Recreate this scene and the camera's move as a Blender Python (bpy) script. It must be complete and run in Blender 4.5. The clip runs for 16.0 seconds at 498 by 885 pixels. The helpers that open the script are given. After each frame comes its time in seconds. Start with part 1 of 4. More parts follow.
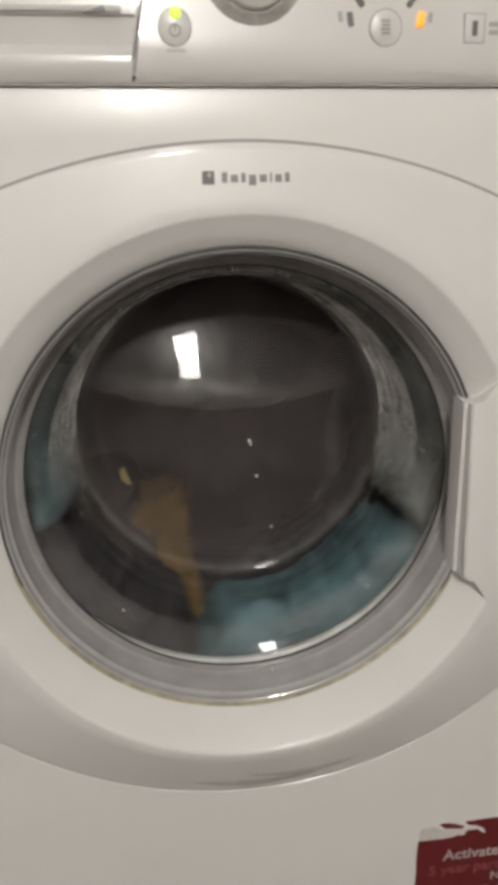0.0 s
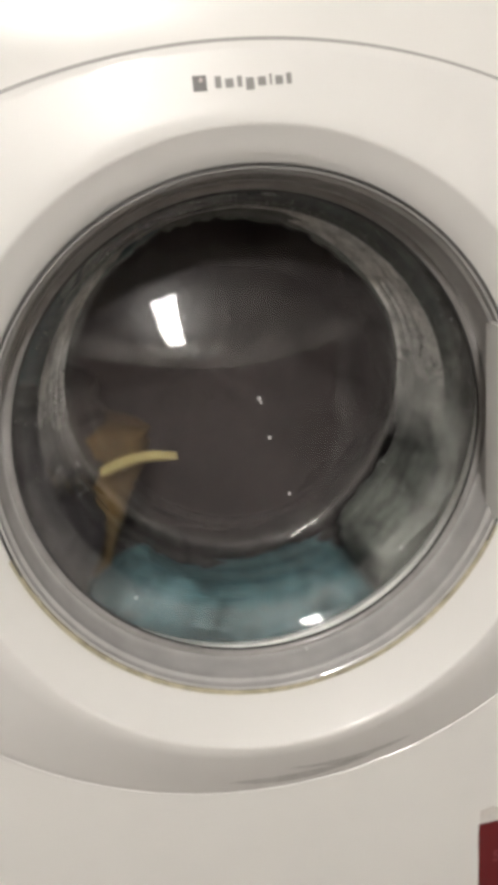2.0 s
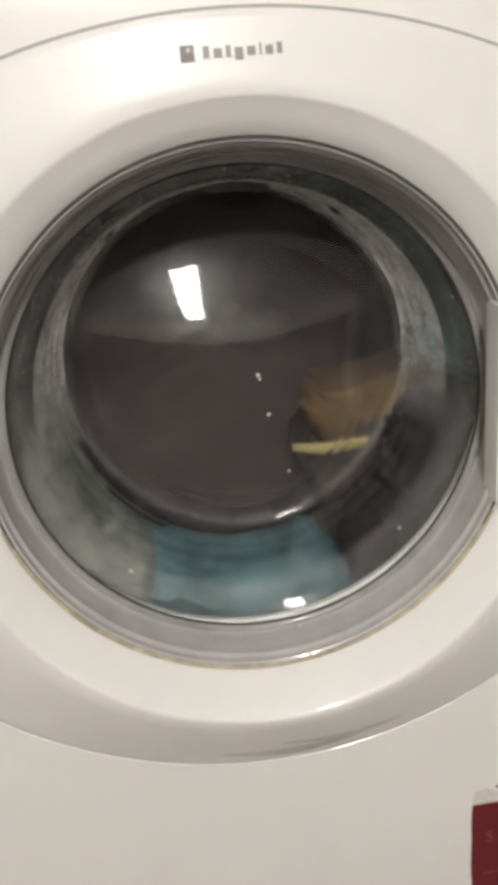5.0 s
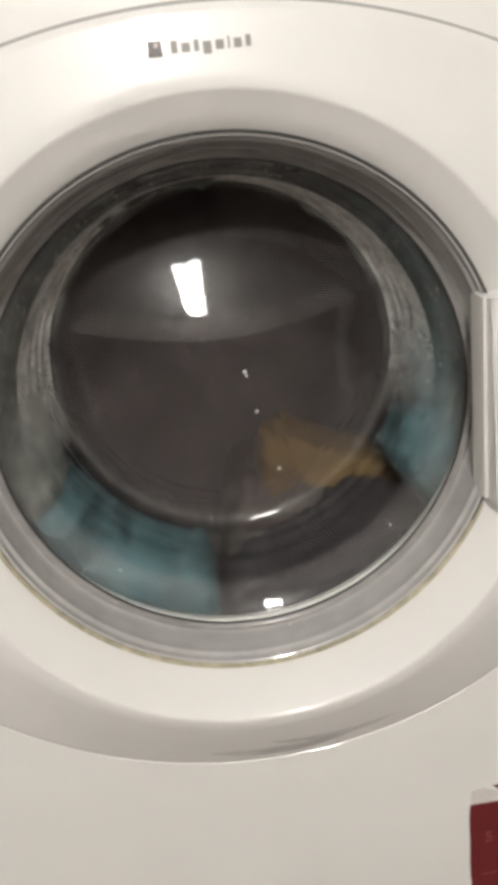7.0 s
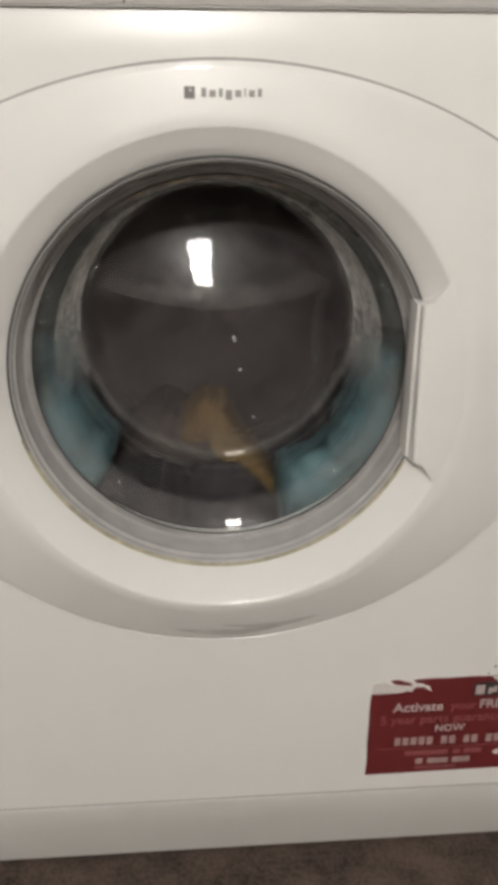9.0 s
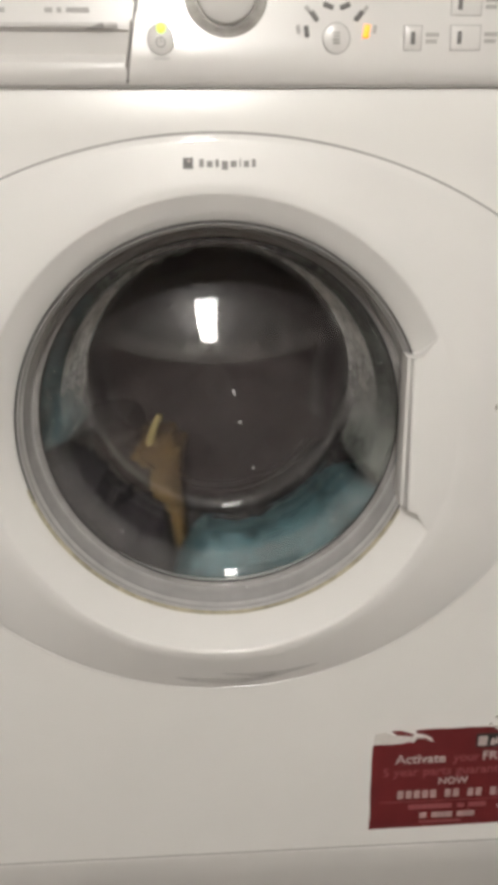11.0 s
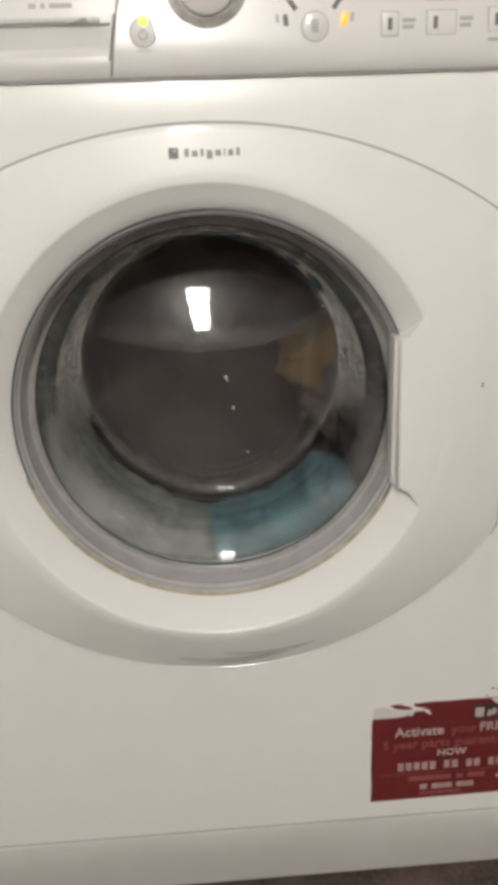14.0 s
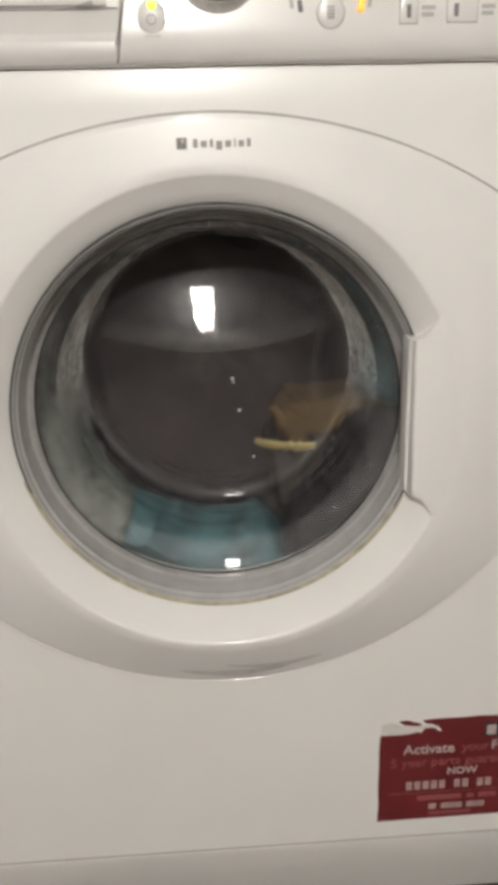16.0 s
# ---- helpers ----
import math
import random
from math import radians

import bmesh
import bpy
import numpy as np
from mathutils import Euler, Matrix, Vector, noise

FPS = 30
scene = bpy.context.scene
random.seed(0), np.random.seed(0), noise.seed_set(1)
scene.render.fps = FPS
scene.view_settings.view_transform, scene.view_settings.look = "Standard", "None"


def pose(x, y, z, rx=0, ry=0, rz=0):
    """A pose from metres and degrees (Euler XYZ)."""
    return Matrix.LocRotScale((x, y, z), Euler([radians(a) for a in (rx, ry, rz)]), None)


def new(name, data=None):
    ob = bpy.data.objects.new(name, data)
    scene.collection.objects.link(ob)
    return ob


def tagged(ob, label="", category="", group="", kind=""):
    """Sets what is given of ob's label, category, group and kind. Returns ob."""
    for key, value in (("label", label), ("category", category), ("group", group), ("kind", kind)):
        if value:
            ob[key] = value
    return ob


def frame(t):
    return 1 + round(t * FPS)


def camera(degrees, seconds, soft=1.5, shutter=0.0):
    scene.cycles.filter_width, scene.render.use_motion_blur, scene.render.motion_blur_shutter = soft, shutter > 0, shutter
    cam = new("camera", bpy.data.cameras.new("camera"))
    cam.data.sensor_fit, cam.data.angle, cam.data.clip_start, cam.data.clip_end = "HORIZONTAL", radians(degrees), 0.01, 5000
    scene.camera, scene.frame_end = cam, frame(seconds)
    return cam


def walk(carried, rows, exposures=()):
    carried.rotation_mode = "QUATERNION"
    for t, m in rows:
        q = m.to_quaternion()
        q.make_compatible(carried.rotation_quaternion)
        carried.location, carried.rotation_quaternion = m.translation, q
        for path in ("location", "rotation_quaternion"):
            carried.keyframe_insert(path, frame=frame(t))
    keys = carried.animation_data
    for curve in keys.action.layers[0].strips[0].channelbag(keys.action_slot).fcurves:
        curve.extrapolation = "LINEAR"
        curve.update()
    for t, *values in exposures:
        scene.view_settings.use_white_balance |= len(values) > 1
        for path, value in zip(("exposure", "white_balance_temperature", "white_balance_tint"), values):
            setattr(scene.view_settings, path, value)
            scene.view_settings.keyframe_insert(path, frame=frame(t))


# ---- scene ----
# x to the right, y into the machine, z up; the machine's front panel is the plane y = 0.
cam = camera(36.0, 16.0, soft=6.0, shutter=0.12)
ROWS = [
    (0.0, -0.0559, -0.4716, 0.6699, -7.01, -17.20, -0.93),
    (0.5, -0.0533, -0.4684, 0.6623, -6.89, -17.39, -0.51),
    (1.0, -0.0425, -0.4680, 0.6533, -4.98, -17.58, -1.17),
    (1.5, -0.0675, -0.4491, 0.6259, -7.46, -15.56, -3.76),
    (2.0, -0.0771, -0.4230, 0.6224, -8.97, -16.77, -5.18),
    (2.5, -0.0682, -0.4305, 0.6259, -6.66, -17.24, -5.42),
    (3.0, -0.0502, -0.4376, 0.6238, -4.80, -17.40, -6.16),
    (3.2, -0.0502, -0.4376, 0.6238, -5.05, -17.97, -6.16),
    (5.3, -0.0473, -0.4235, 0.6229, -5.60, -18.66, -5.08),
    (5.5, -0.0473, -0.4235, 0.6229, -5.24, -17.46, -5.08),
    (5.7, -0.0311, -0.4305, 0.6267, -3.46, -17.46, -4.69),
    (5.8, -0.0231, -0.4339, 0.6285, -2.84, -16.84, -4.49),
    (6.0, -0.0069, -0.4409, 0.6323, -1.86, -16.45, -4.10),
    (6.2, -0.0157, -0.4361, 0.6242, -3.21, -15.97, -4.67),
    (6.5, -0.0290, -0.4290, 0.6121, -4.79, -16.85, -5.53),
    (7.0, -0.0224, -0.4244, 0.6188, -3.66, -18.59, -6.47),
    (7.5, -0.0190, -0.4582, 0.6359, -4.23, -18.12, -6.12),
    (7.8, -0.0353, -0.4955, 0.6622, -8.00, -23.14, -3.29),
    (7.9, -0.0407, -0.5080, 0.6709, -8.55, -22.58, -2.35),
    (8.0, -0.0461, -0.5204, 0.6797, -4.80, -21.00, -1.41),
    (8.1, -0.0417, -0.5269, 0.6816, -2.45, -20.16, -1.18),
    (8.2, -0.0373, -0.5334, 0.6835, -1.79, -21.29, -0.96),
    (8.3, -0.0328, -0.5398, 0.6853, -1.71, -21.94, -0.73),
    (8.5, -0.0240, -0.5528, 0.6891, -2.27, -22.34, -0.28),
    (9.0, -0.0191, -0.5567, 0.6630, -4.01, -22.22, 0.08),
    (9.2, -0.0191, -0.5567, 0.6630, -3.60, -22.77, 0.08),
    (11.3, -0.0083, -0.5785, 0.6650, -2.77, -17.72, -0.70),
    (11.5, -0.0083, -0.5785, 0.6650, -2.33, -17.83, -0.70),
    (12.0, -0.0091, -0.5813, 0.6634, -2.43, -18.32, -0.95),
    (12.5, -0.0048, -0.5882, 0.6619, -2.62, -18.12, -0.90),
    (13.0, -0.0127, -0.5868, 0.6665, -2.60, -18.44, -1.40),
    (13.5, -0.0107, -0.5919, 0.6646, -3.17, -18.60, -1.83),
    (14.0, -0.0046, -0.5925, 0.6628, -3.03, -18.63, -2.14),
    (14.5, -0.0062, -0.5861, 0.6586, -4.00, -18.70, -2.16),
    (15.0, 0.0011, -0.5767, 0.6512, -3.48, -18.44, -1.91),
    (15.5, 0.0088, -0.5721, 0.6507, -1.87, -18.41, -1.86),
    (16.0, -0.0092, -0.5700, 0.6524, -3.06, -18.06, -1.53),
]


def held(x, y, z, yaw, pitch, roll):
    """The pose of a camera that looks along +y, turned by yaw, pitch and roll."""
    return pose(x, y, z) @ pose(0, 0, 0, 0, 0, yaw) @ pose(0, 0, 0, 90 + pitch, 0, 0) @ pose(0, 0, 0, 0, 0, roll)


EXPOSURES = [(0.0, -0.53), (0.5, -0.30), (1.0, -0.22), (1.5, -0.12), (3.0, -0.07), (7.0, -0.02), (8.0, -0.34), (8.5, -0.40), (9.0, -0.31), (11.5, -0.26), (16.0, -0.26)]
TINTS = [(0.0, 10), (0.4, 11), (0.6, 13), (0.9, 10), (11.8, 10), (11.9, 12), (12.0, 19), (12.1, 12), (12.2, 10), (16.0, 10)]

walk(cam, [(t, held(x, y, z, yaw, pitch, roll)) for t, x, y, z, yaw, pitch, roll in ROWS],
     sorted([(t, e, 6500, float(np.interp(t, *zip(*TINTS)))) for t, e in EXPOSURES] + [(t, float(np.interp(t, *zip(*EXPOSURES))), 6500, w) for t, w in TINTS[1:-1]]))

# ---- world and light ----
world = bpy.data.worlds.new("world")
scene.world = world
world.use_nodes = True
world.node_tree.nodes["Background"].inputs[0].default_value = (1.0, 0.85, 0.68, 1)
world.node_tree.nodes["Background"].inputs[1].default_value = 0.02

LAMP_GLOW = 44.5
SPOT_GLOW = 1930.0


# ---- materials ----
def plain(name, colour, rough=0.5, metal=0.0, grain=0.0, scale=40.0, bump=0.0, bump_scale=200.0, coat=0.0, glow=None, glow_strength=0.0, vary=None):
    """A Principled material with colour variation at two scales and fine relief."""
    m = bpy.data.materials.new(name)
    m.use_nodes = True
    nt = m.node_tree
    b = nt.nodes["Principled BSDF"]
    b.inputs["Base Color"].default_value = (*colour, 1)
    b.inputs["Roughness"].default_value = rough
    b.inputs["Metallic"].default_value = metal
    b.inputs["Coat Weight"].default_value = coat
    b.inputs["Coat Roughness"].default_value = 0.02
    tc = nt.nodes.new("ShaderNodeTexCoord")
    if grain > 0:
        n1 = nt.nodes.new("ShaderNodeTexNoise")
        n1.inputs["Scale"].default_value = scale
        n1.inputs["Detail"].default_value = 6
        n2 = nt.nodes.new("ShaderNodeTexNoise")
        n2.inputs["Scale"].default_value = scale * 0.12
        n2.inputs["Detail"].default_value = 3
        nt.links.new(tc.outputs["Object"], n1.inputs["Vector"])
        nt.links.new(tc.outputs["Object"], n2.inputs["Vector"])
        add = nt.nodes.new("ShaderNodeMath")
        add.operation = "ADD"
        nt.links.new(n1.outputs["Fac"], add.inputs[0])
        nt.links.new(n2.outputs["Fac"], add.inputs[1])
        ramp = nt.nodes.new("ShaderNodeMapRange")
        ramp.inputs["From Min"].default_value = 0.7
        ramp.inputs["From Max"].default_value = 1.3
        nt.links.new(add.outputs[0], ramp.inputs["Value"])
        mix = nt.nodes.new("ShaderNodeMix")
        mix.data_type = "RGBA"
        dark = vary or tuple(c * (1 - grain) for c in colour)
        mix.inputs["A"].default_value = (*dark, 1)
        mix.inputs["B"].default_value = (*[min(1, c * (1 + grain * 0.4)) for c in colour], 1)
        nt.links.new(ramp.outputs["Result"], mix.inputs["Factor"])
        nt.links.new(mix.outputs["Result"], b.inputs["Base Color"])
    if bump > 0:
        n3 = nt.nodes.new("ShaderNodeTexNoise")
        n3.inputs["Scale"].default_value = bump_scale
        n3.inputs["Detail"].default_value = 4
        nt.links.new(tc.outputs["Object"], n3.inputs["Vector"])
        bp = nt.nodes.new("ShaderNodeBump")
        bp.inputs["Strength"].default_value = bump
        bp.inputs["Distance"].default_value = 0.002
        nt.links.new(n3.outputs["Fac"], bp.inputs["Height"])
        nt.links.new(bp.outputs["Normal"], b.inputs["Normal"])
    if glow:
        b.inputs["Emission Color"].default_value = (*glow, 1)
        b.inputs["Emission Strength"].default_value = glow_strength
    return m


def glass_material():
    m = bpy.data.materials.new("door glass")
    m.use_nodes = True
    nt = m.node_tree
    b = nt.nodes["Principled BSDF"]
    b.inputs["Base Color"].default_value = (0.93, 0.95, 0.93, 1)
    b.inputs["Roughness"].default_value = 0.0
    b.inputs["IOR"].default_value = 1.45
    b.inputs["Transmission Weight"].default_value = 1.0
    b.inputs["Coat Weight"].default_value = 0.05
    b.inputs["Coat Roughness"].default_value = 0.19
    # soap film and lime scale, thickest near the top of the bowl
    tc = nt.nodes.new("ShaderNodeTexCoord")
    n = nt.nodes.new("ShaderNodeTexNoise")
    n.inputs["Scale"].default_value = 60
    n.inputs["Detail"].default_value = 7
    nt.links.new(tc.outputs["Object"], n.inputs["Vector"])
    mr = nt.nodes.new("ShaderNodeMapRange")
    mr.inputs["From Min"].default_value = 0.5
    mr.inputs["From Max"].default_value = 0.8
    mr.inputs["To Min"].default_value = 0.0
    mr.inputs["To Max"].default_value = 0.03
    nt.links.new(n.outputs["Fac"], mr.inputs["Value"])
    nt.links.new(mr.outputs["Result"], b.inputs["Roughness"])
    return m


M_ENAMEL = plain("white enamel", (0.80, 0.79, 0.76), rough=0.30, grain=0.03, scale=14, bump=0.03, bump_scale=60, coat=0.2)
M_PLASTIC = plain("white door plastic", (0.79, 0.78, 0.755), rough=0.35, grain=0.03, scale=20, bump=0.02, bump_scale=90, coat=0.9)
M_CONSOLE = plain("console plastic", (0.70, 0.685, 0.66), rough=0.28, grain=0.03, scale=20, bump=0.04, bump_scale=300, coat=0.4)
M_KICK = plain("kick plate plastic", (0.62, 0.605, 0.58), rough=0.4, grain=0.05, scale=12)
M_RIM = plain("translucent grey rim plastic", (0.50, 0.493, 0.483), rough=0.24, grain=0.16, scale=60, coat=1.0)
M_RIMSEAM = plain("dark grey rim seam", (0.10, 0.098, 0.095), rough=0.35, coat=0.6)
M_GASKET = plain("grey rubber gasket", (0.70, 0.69, 0.68), rough=0.5, grain=0.25, scale=70, bump=0.2, bump_scale=150)
M_SEAL = plain("dark grey seal rubber", (0.30, 0.29, 0.283), rough=0.3, grain=0.3, scale=70, coat=0.6)
M_CHROME = plain("worn chrome", (0.90, 0.88, 0.84), rough=0.24, metal=0.5, grain=0.35, scale=160, bump=0.4, bump_scale=500, coat=0.8)
M_GREY = plain("grey print", (0.16, 0.155, 0.15), rough=0.5)
M_PALEGREY = plain("pale grey print", (0.42, 0.41, 0.39), rough=0.5)
M_FAINT = plain("faint grey print", (0.55, 0.54, 0.52), rough=0.5)
M_WORD = plain("soft grey print", (0.27, 0.262, 0.25), rough=0.5)
M_SEAM = plain("grey seam rubber", (0.36, 0.352, 0.34), rough=0.6)
M_GAP = plain("shadow gap rubber", (0.03, 0.029, 0.028), rough=0.6)
M_SCALE = plain("yellowed lime scale", (0.50, 0.46, 0.33), rough=0.7, grain=0.5, scale=120, bump=0.5, bump_scale=400)
M_LED_GREEN = plain("lit green lamp", (0.5, 0.6, 0.1), rough=0.3, glow=(0.72, 1.0, 0.08), glow_strength=1.1)
M_LED_ORANGE = plain("lit orange lamp", (0.8, 0.4, 0.05), rough=0.3, glow=(1.0, 0.33, 0.015), glow_strength=1.35)
M_RED = plain("red sticker paper", (0.155, 0.019, 0.021), rough=0.5, grain=0.18, scale=50)
M_WHITEINK = plain("white ink", (0.52, 0.44, 0.42), rough=0.5, grain=0.2, scale=300)
M_DIMINK = plain("worn white ink", (0.42, 0.30, 0.285), rough=0.5, grain=0.35, scale=500)
M_PINKINK = plain("faded pink ink", (0.29, 0.082, 0.085), rough=0.5, grain=0.2, scale=300)
M_BLACKINK = plain("black ink", (0.03, 0.028, 0.027), rough=0.5)
M_TORN = plain("torn paper backing", (0.70, 0.67, 0.63), rough=0.9, grain=0.12, scale=200)
M_STEEL = plain("drum steel", (0.19, 0.165, 0.155), rough=0.32, metal=1.0, grain=0.3, scale=30)
M_DARK = plain("dark drum back", (0.05, 0.044, 0.04), rough=0.4, metal=0.6, grain=0.3, scale=20)
M_TEAL = plain("teal terry cloth", (0.050, 0.100, 0.115), rough=0.6, grain=0.75, scale=230, bump=0.6, bump_scale=130)
M_GREYCLOTH = plain("grey green terry cloth", (0.140, 0.144, 0.132), rough=0.6, grain=0.75, scale=150, bump=0.6, bump_scale=130)
M_PURPLE = plain("dark plum cloth", (0.011, 0.007, 0.010), rough=0.9, grain=0.4, scale=50, bump=0.6, bump_scale=260)
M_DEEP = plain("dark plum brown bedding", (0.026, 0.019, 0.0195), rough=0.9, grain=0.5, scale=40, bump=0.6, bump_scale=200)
M_ORANGE = plain("ochre cloth", (0.080, 0.044, 0.008), rough=0.9, grain=0.5, scale=40, bump=0.5, bump_scale=260)
M_HEM = plain("pale yellow hem", (0.22, 0.175, 0.07), rough=0.85, grain=0.15, scale=80)
M_BROWN = plain("brown cloth", (0.021, 0.014, 0.012), rough=0.9, grain=0.35, scale=50, bump=0.5, bump_scale=260)
M_CARPET = plain("speckled brown carpet", (0.105, 0.074, 0.058), rough=0.95, grain=0.7, scale=260, bump=1.0, bump_scale=500)
M_WALL = plain("cream wall paint", (0.80, 0.78, 0.74), rough=0.8, grain=0.06, scale=6, bump=0.1, bump_scale=150)
M_CEIL = plain("dulled white ceiling paint", (0.56, 0.55, 0.53), rough=0.85, grain=0.04, scale=5)
M_LAMP = plain("lamp diffuser", (0.9, 0.85, 0.75), rough=0.5, glow=(0.99, 0.955, 0.915), glow_strength=LAMP_GLOW)
M_BULB = plain("added bulb glow", (0.9, 0.9, 0.9), rough=0.5, glow=(0.99, 0.945, 0.89), glow_strength=SPOT_GLOW)
M_RUST = plain("brown dirt", (0.20, 0.14, 0.10), rough=0.9, grain=0.4, scale=200)
M_BEAD = plain("water bead", (0.55, 0.55, 0.55), rough=0.05, coat=1.0)
M_FOAM = plain("grey soap foam", (0.80, 0.79, 0.77), rough=0.35, grain=0.4, scale=45)
M_GLASS = glass_material()


def film_material(name, least, most, lo, hi, scale, fade=None, colour=(0.86, 0.79, 0.76)):
    """A patchy, half clear skin, for scum, scuffs and painted haze."""
    m = bpy.data.materials.new(name)
    m.use_nodes = True
    nt = m.node_tree
    b = nt.nodes["Principled BSDF"]
    b.inputs["Base Color"].default_value = (*colour, 1)
    b.inputs["Roughness"].default_value = 0.6
    b.inputs["Specular IOR Level"].default_value = 0.1
    tc = nt.nodes.new("ShaderNodeTexCoord")
    n = nt.nodes.new("ShaderNodeTexNoise")
    n.inputs["Scale"].default_value = scale
    n.inputs["Detail"].default_value = 8
    n.inputs["Roughness"].default_value = 0.7
    nt.links.new(tc.outputs["Object"], n.inputs["Vector"])
    mr = nt.nodes.new("ShaderNodeMapRange")
    mr.inputs["From Min"].default_value, mr.inputs["From Max"].default_value = lo, hi
    mr.inputs["To Min"].default_value, mr.inputs["To Max"].default_value = least, most
    nt.links.new(n.outputs["Fac"], mr.inputs["Value"])
    if fade:
        sep = nt.nodes.new("ShaderNodeSeparateXYZ")
        nt.links.new(tc.outputs["Object"], sep.inputs[0])
        up = nt.nodes.new("ShaderNodeMapRange")
        up.inputs["From Min"].default_value, up.inputs["From Max"].default_value = fade
        nt.links.new(sep.outputs["Z"], up.inputs["Value"])
        mul = nt.nodes.new("ShaderNodeMath")
        mul.operation = "MULTIPLY"
        nt.links.new(mr.outputs["Result"], mul.inputs[0])
        nt.links.new(up.outputs["Result"], mul.inputs[1])
        nt.links.new(mul.outputs[0], b.inputs["Alpha"])
    else:
        nt.links.new(mr.outputs["Result"], b.inputs["Alpha"])
    return m


def streak_material():
    """Light refracted in the glass wall's moulded rings, painted as pale streaks round the bowl."""
    m = bpy.data.materials.new("painted light streaks")
    m.use_nodes = True
    nt = m.node_tree
    b = nt.nodes["Principled BSDF"]
    b.inputs["Base Color"].default_value = (0.80, 0.82, 0.80, 1)
    b.inputs["Roughness"].default_value = 0.4
    tc = nt.nodes.new("ShaderNodeTexCoord")
    sep = nt.nodes.new("ShaderNodeSeparateXYZ")
    nt.links.new(tc.outputs["Object"], sep.inputs[0])
    rise = nt.nodes.new("ShaderNodeMath")
    rise.operation = "SUBTRACT"
    rise.inputs[1].default_value = 0.50
    nt.links.new(sep.outputs["Z"], rise.inputs[0])
    turn = nt.nodes.new("ShaderNodeMath")
    turn.operation = "ARCTAN2"
    nt.links.new(rise.outputs[0], turn.inputs[0])
    nt.links.new(sep.outputs["X"], turn.inputs[1])
    deep = nt.nodes.new("ShaderNodeMath")
    deep.operation = "MULTIPLY"
    deep.inputs[1].default_value = 420.0
    nt.links.new(sep.outputs["Y"], deep.inputs[0])
    join = nt.nodes.new("ShaderNodeCombineXYZ")
    nt.links.new(turn.outputs[0], join.inputs[0])
    nt.links.new(deep.outputs[0], join.inputs[1])
    n = nt.nodes.new("ShaderNodeTexNoise")
    n.inputs["Scale"].default_value = 1.6
    n.inputs["Detail"].default_value = 5
    nt.links.new(join.outputs[0], n.inputs["Vector"])
    mr = nt.nodes.new("ShaderNodeMapRange")
    mr.inputs["From Min"].default_value, mr.inputs["From Max"].default_value = 0.44, 0.72
    mr.inputs["To Min"].default_value, mr.inputs["To Max"].default_value = 0.03, 0.42
    nt.links.new(n.outputs["Fac"], mr.inputs["Value"])
    nt.links.new(mr.outputs["Result"], b.inputs["Alpha"])
    return m


M_STREAK = streak_material()
# soap scum at the top, carried lower to lighten the dim sides too
M_FILM = film_material("soap scum", 0.45, 1.0, 0.36, 0.66, 80, (0.455, 0.575), colour=(0.84, 0.82, 0.79))
M_FRINGE = film_material("scum fringe", 0.0, 0.75, 0.42, 0.66, 110, (0.580, 0.618), colour=(0.84, 0.82, 0.79))
# veil and haze: thin pale skins that lift the darks behind the glass
M_VEIL = film_material("painted veil", 0.022, 0.042, 0.35, 0.75, 30, colour=(0.82, 0.70, 0.70))
M_HAZE = film_material("painted haze", 0.02, 0.085, 0.36, 0.70, 60, colour=(0.84, 0.82, 0.79))


# ---- mesh helpers ----
def part(name, bm, material, parent=None, label="", smooth=True):
    me = bpy.data.meshes.new(name)
    bmesh.ops.recalc_face_normals(bm, faces=bm.faces)
    bm.to_mesh(me)
    bm.free()
    me.materials.append(material)
    if smooth:
        for p in me.polygons:
            p.use_smooth = True
        me.set_sharp_from_angle(angle=radians(38))
    ob = new(name, me)
    if parent:
        ob.parent = parent
    if label:
        ob["label"] = label
    return ob


def box(x0, x1, y0, y1, z0, z1, bevel=0.0, segments=2):
    bm = bmesh.new()
    bmesh.ops.create_cube(bm, size=1, matrix=Matrix.LocRotScale(((x0 + x1) / 2, (y0 + y1) / 2, (z0 + z1) / 2), None, (x1 - x0, y1 - y0, z1 - z0)))
    if bevel:
        bmesh.ops.bevel(bm, geom=bm.edges[:], offset=bevel, segments=segments, affect="EDGES", profile=0.5)
    return bm


def lathe(profile, centre=(0, 0, 0), steps=96, a0=0.0, a1=360.0, closed=False, lift=None):
    """Revolve (radius, y) about the y axis through centre. closed: the profile is a ring. lift(r, y): a rise in z."""
    bm = bmesh.new()
    full = abs(a1 - a0) >= 359.9
    n = steps if full else steps + 1
    rows = []
    for i in range(n):
        a = radians(a0 + (a1 - a0) * i / steps)
        rows.append([bm.verts.new((centre[0] + r * math.cos(a), centre[1] + y, centre[2] + r * math.sin(a) + (lift(r, y) if lift else 0))) for r, y in profile])
    k = len(profile)
    for i in range(steps):
        p, q = rows[i], rows[(i + 1) % n]
        for j in range(k if closed else k - 1):
            bm.faces.new((p[j], p[(j + 1) % k], q[(j + 1) % k], q[j]))
    if not full and closed:
        bm.faces.new(rows[0])
        bm.faces.new(rows[-1][::-1])
    bmesh.ops.remove_doubles(bm, verts=bm.verts, dist=1e-6)
    return bm


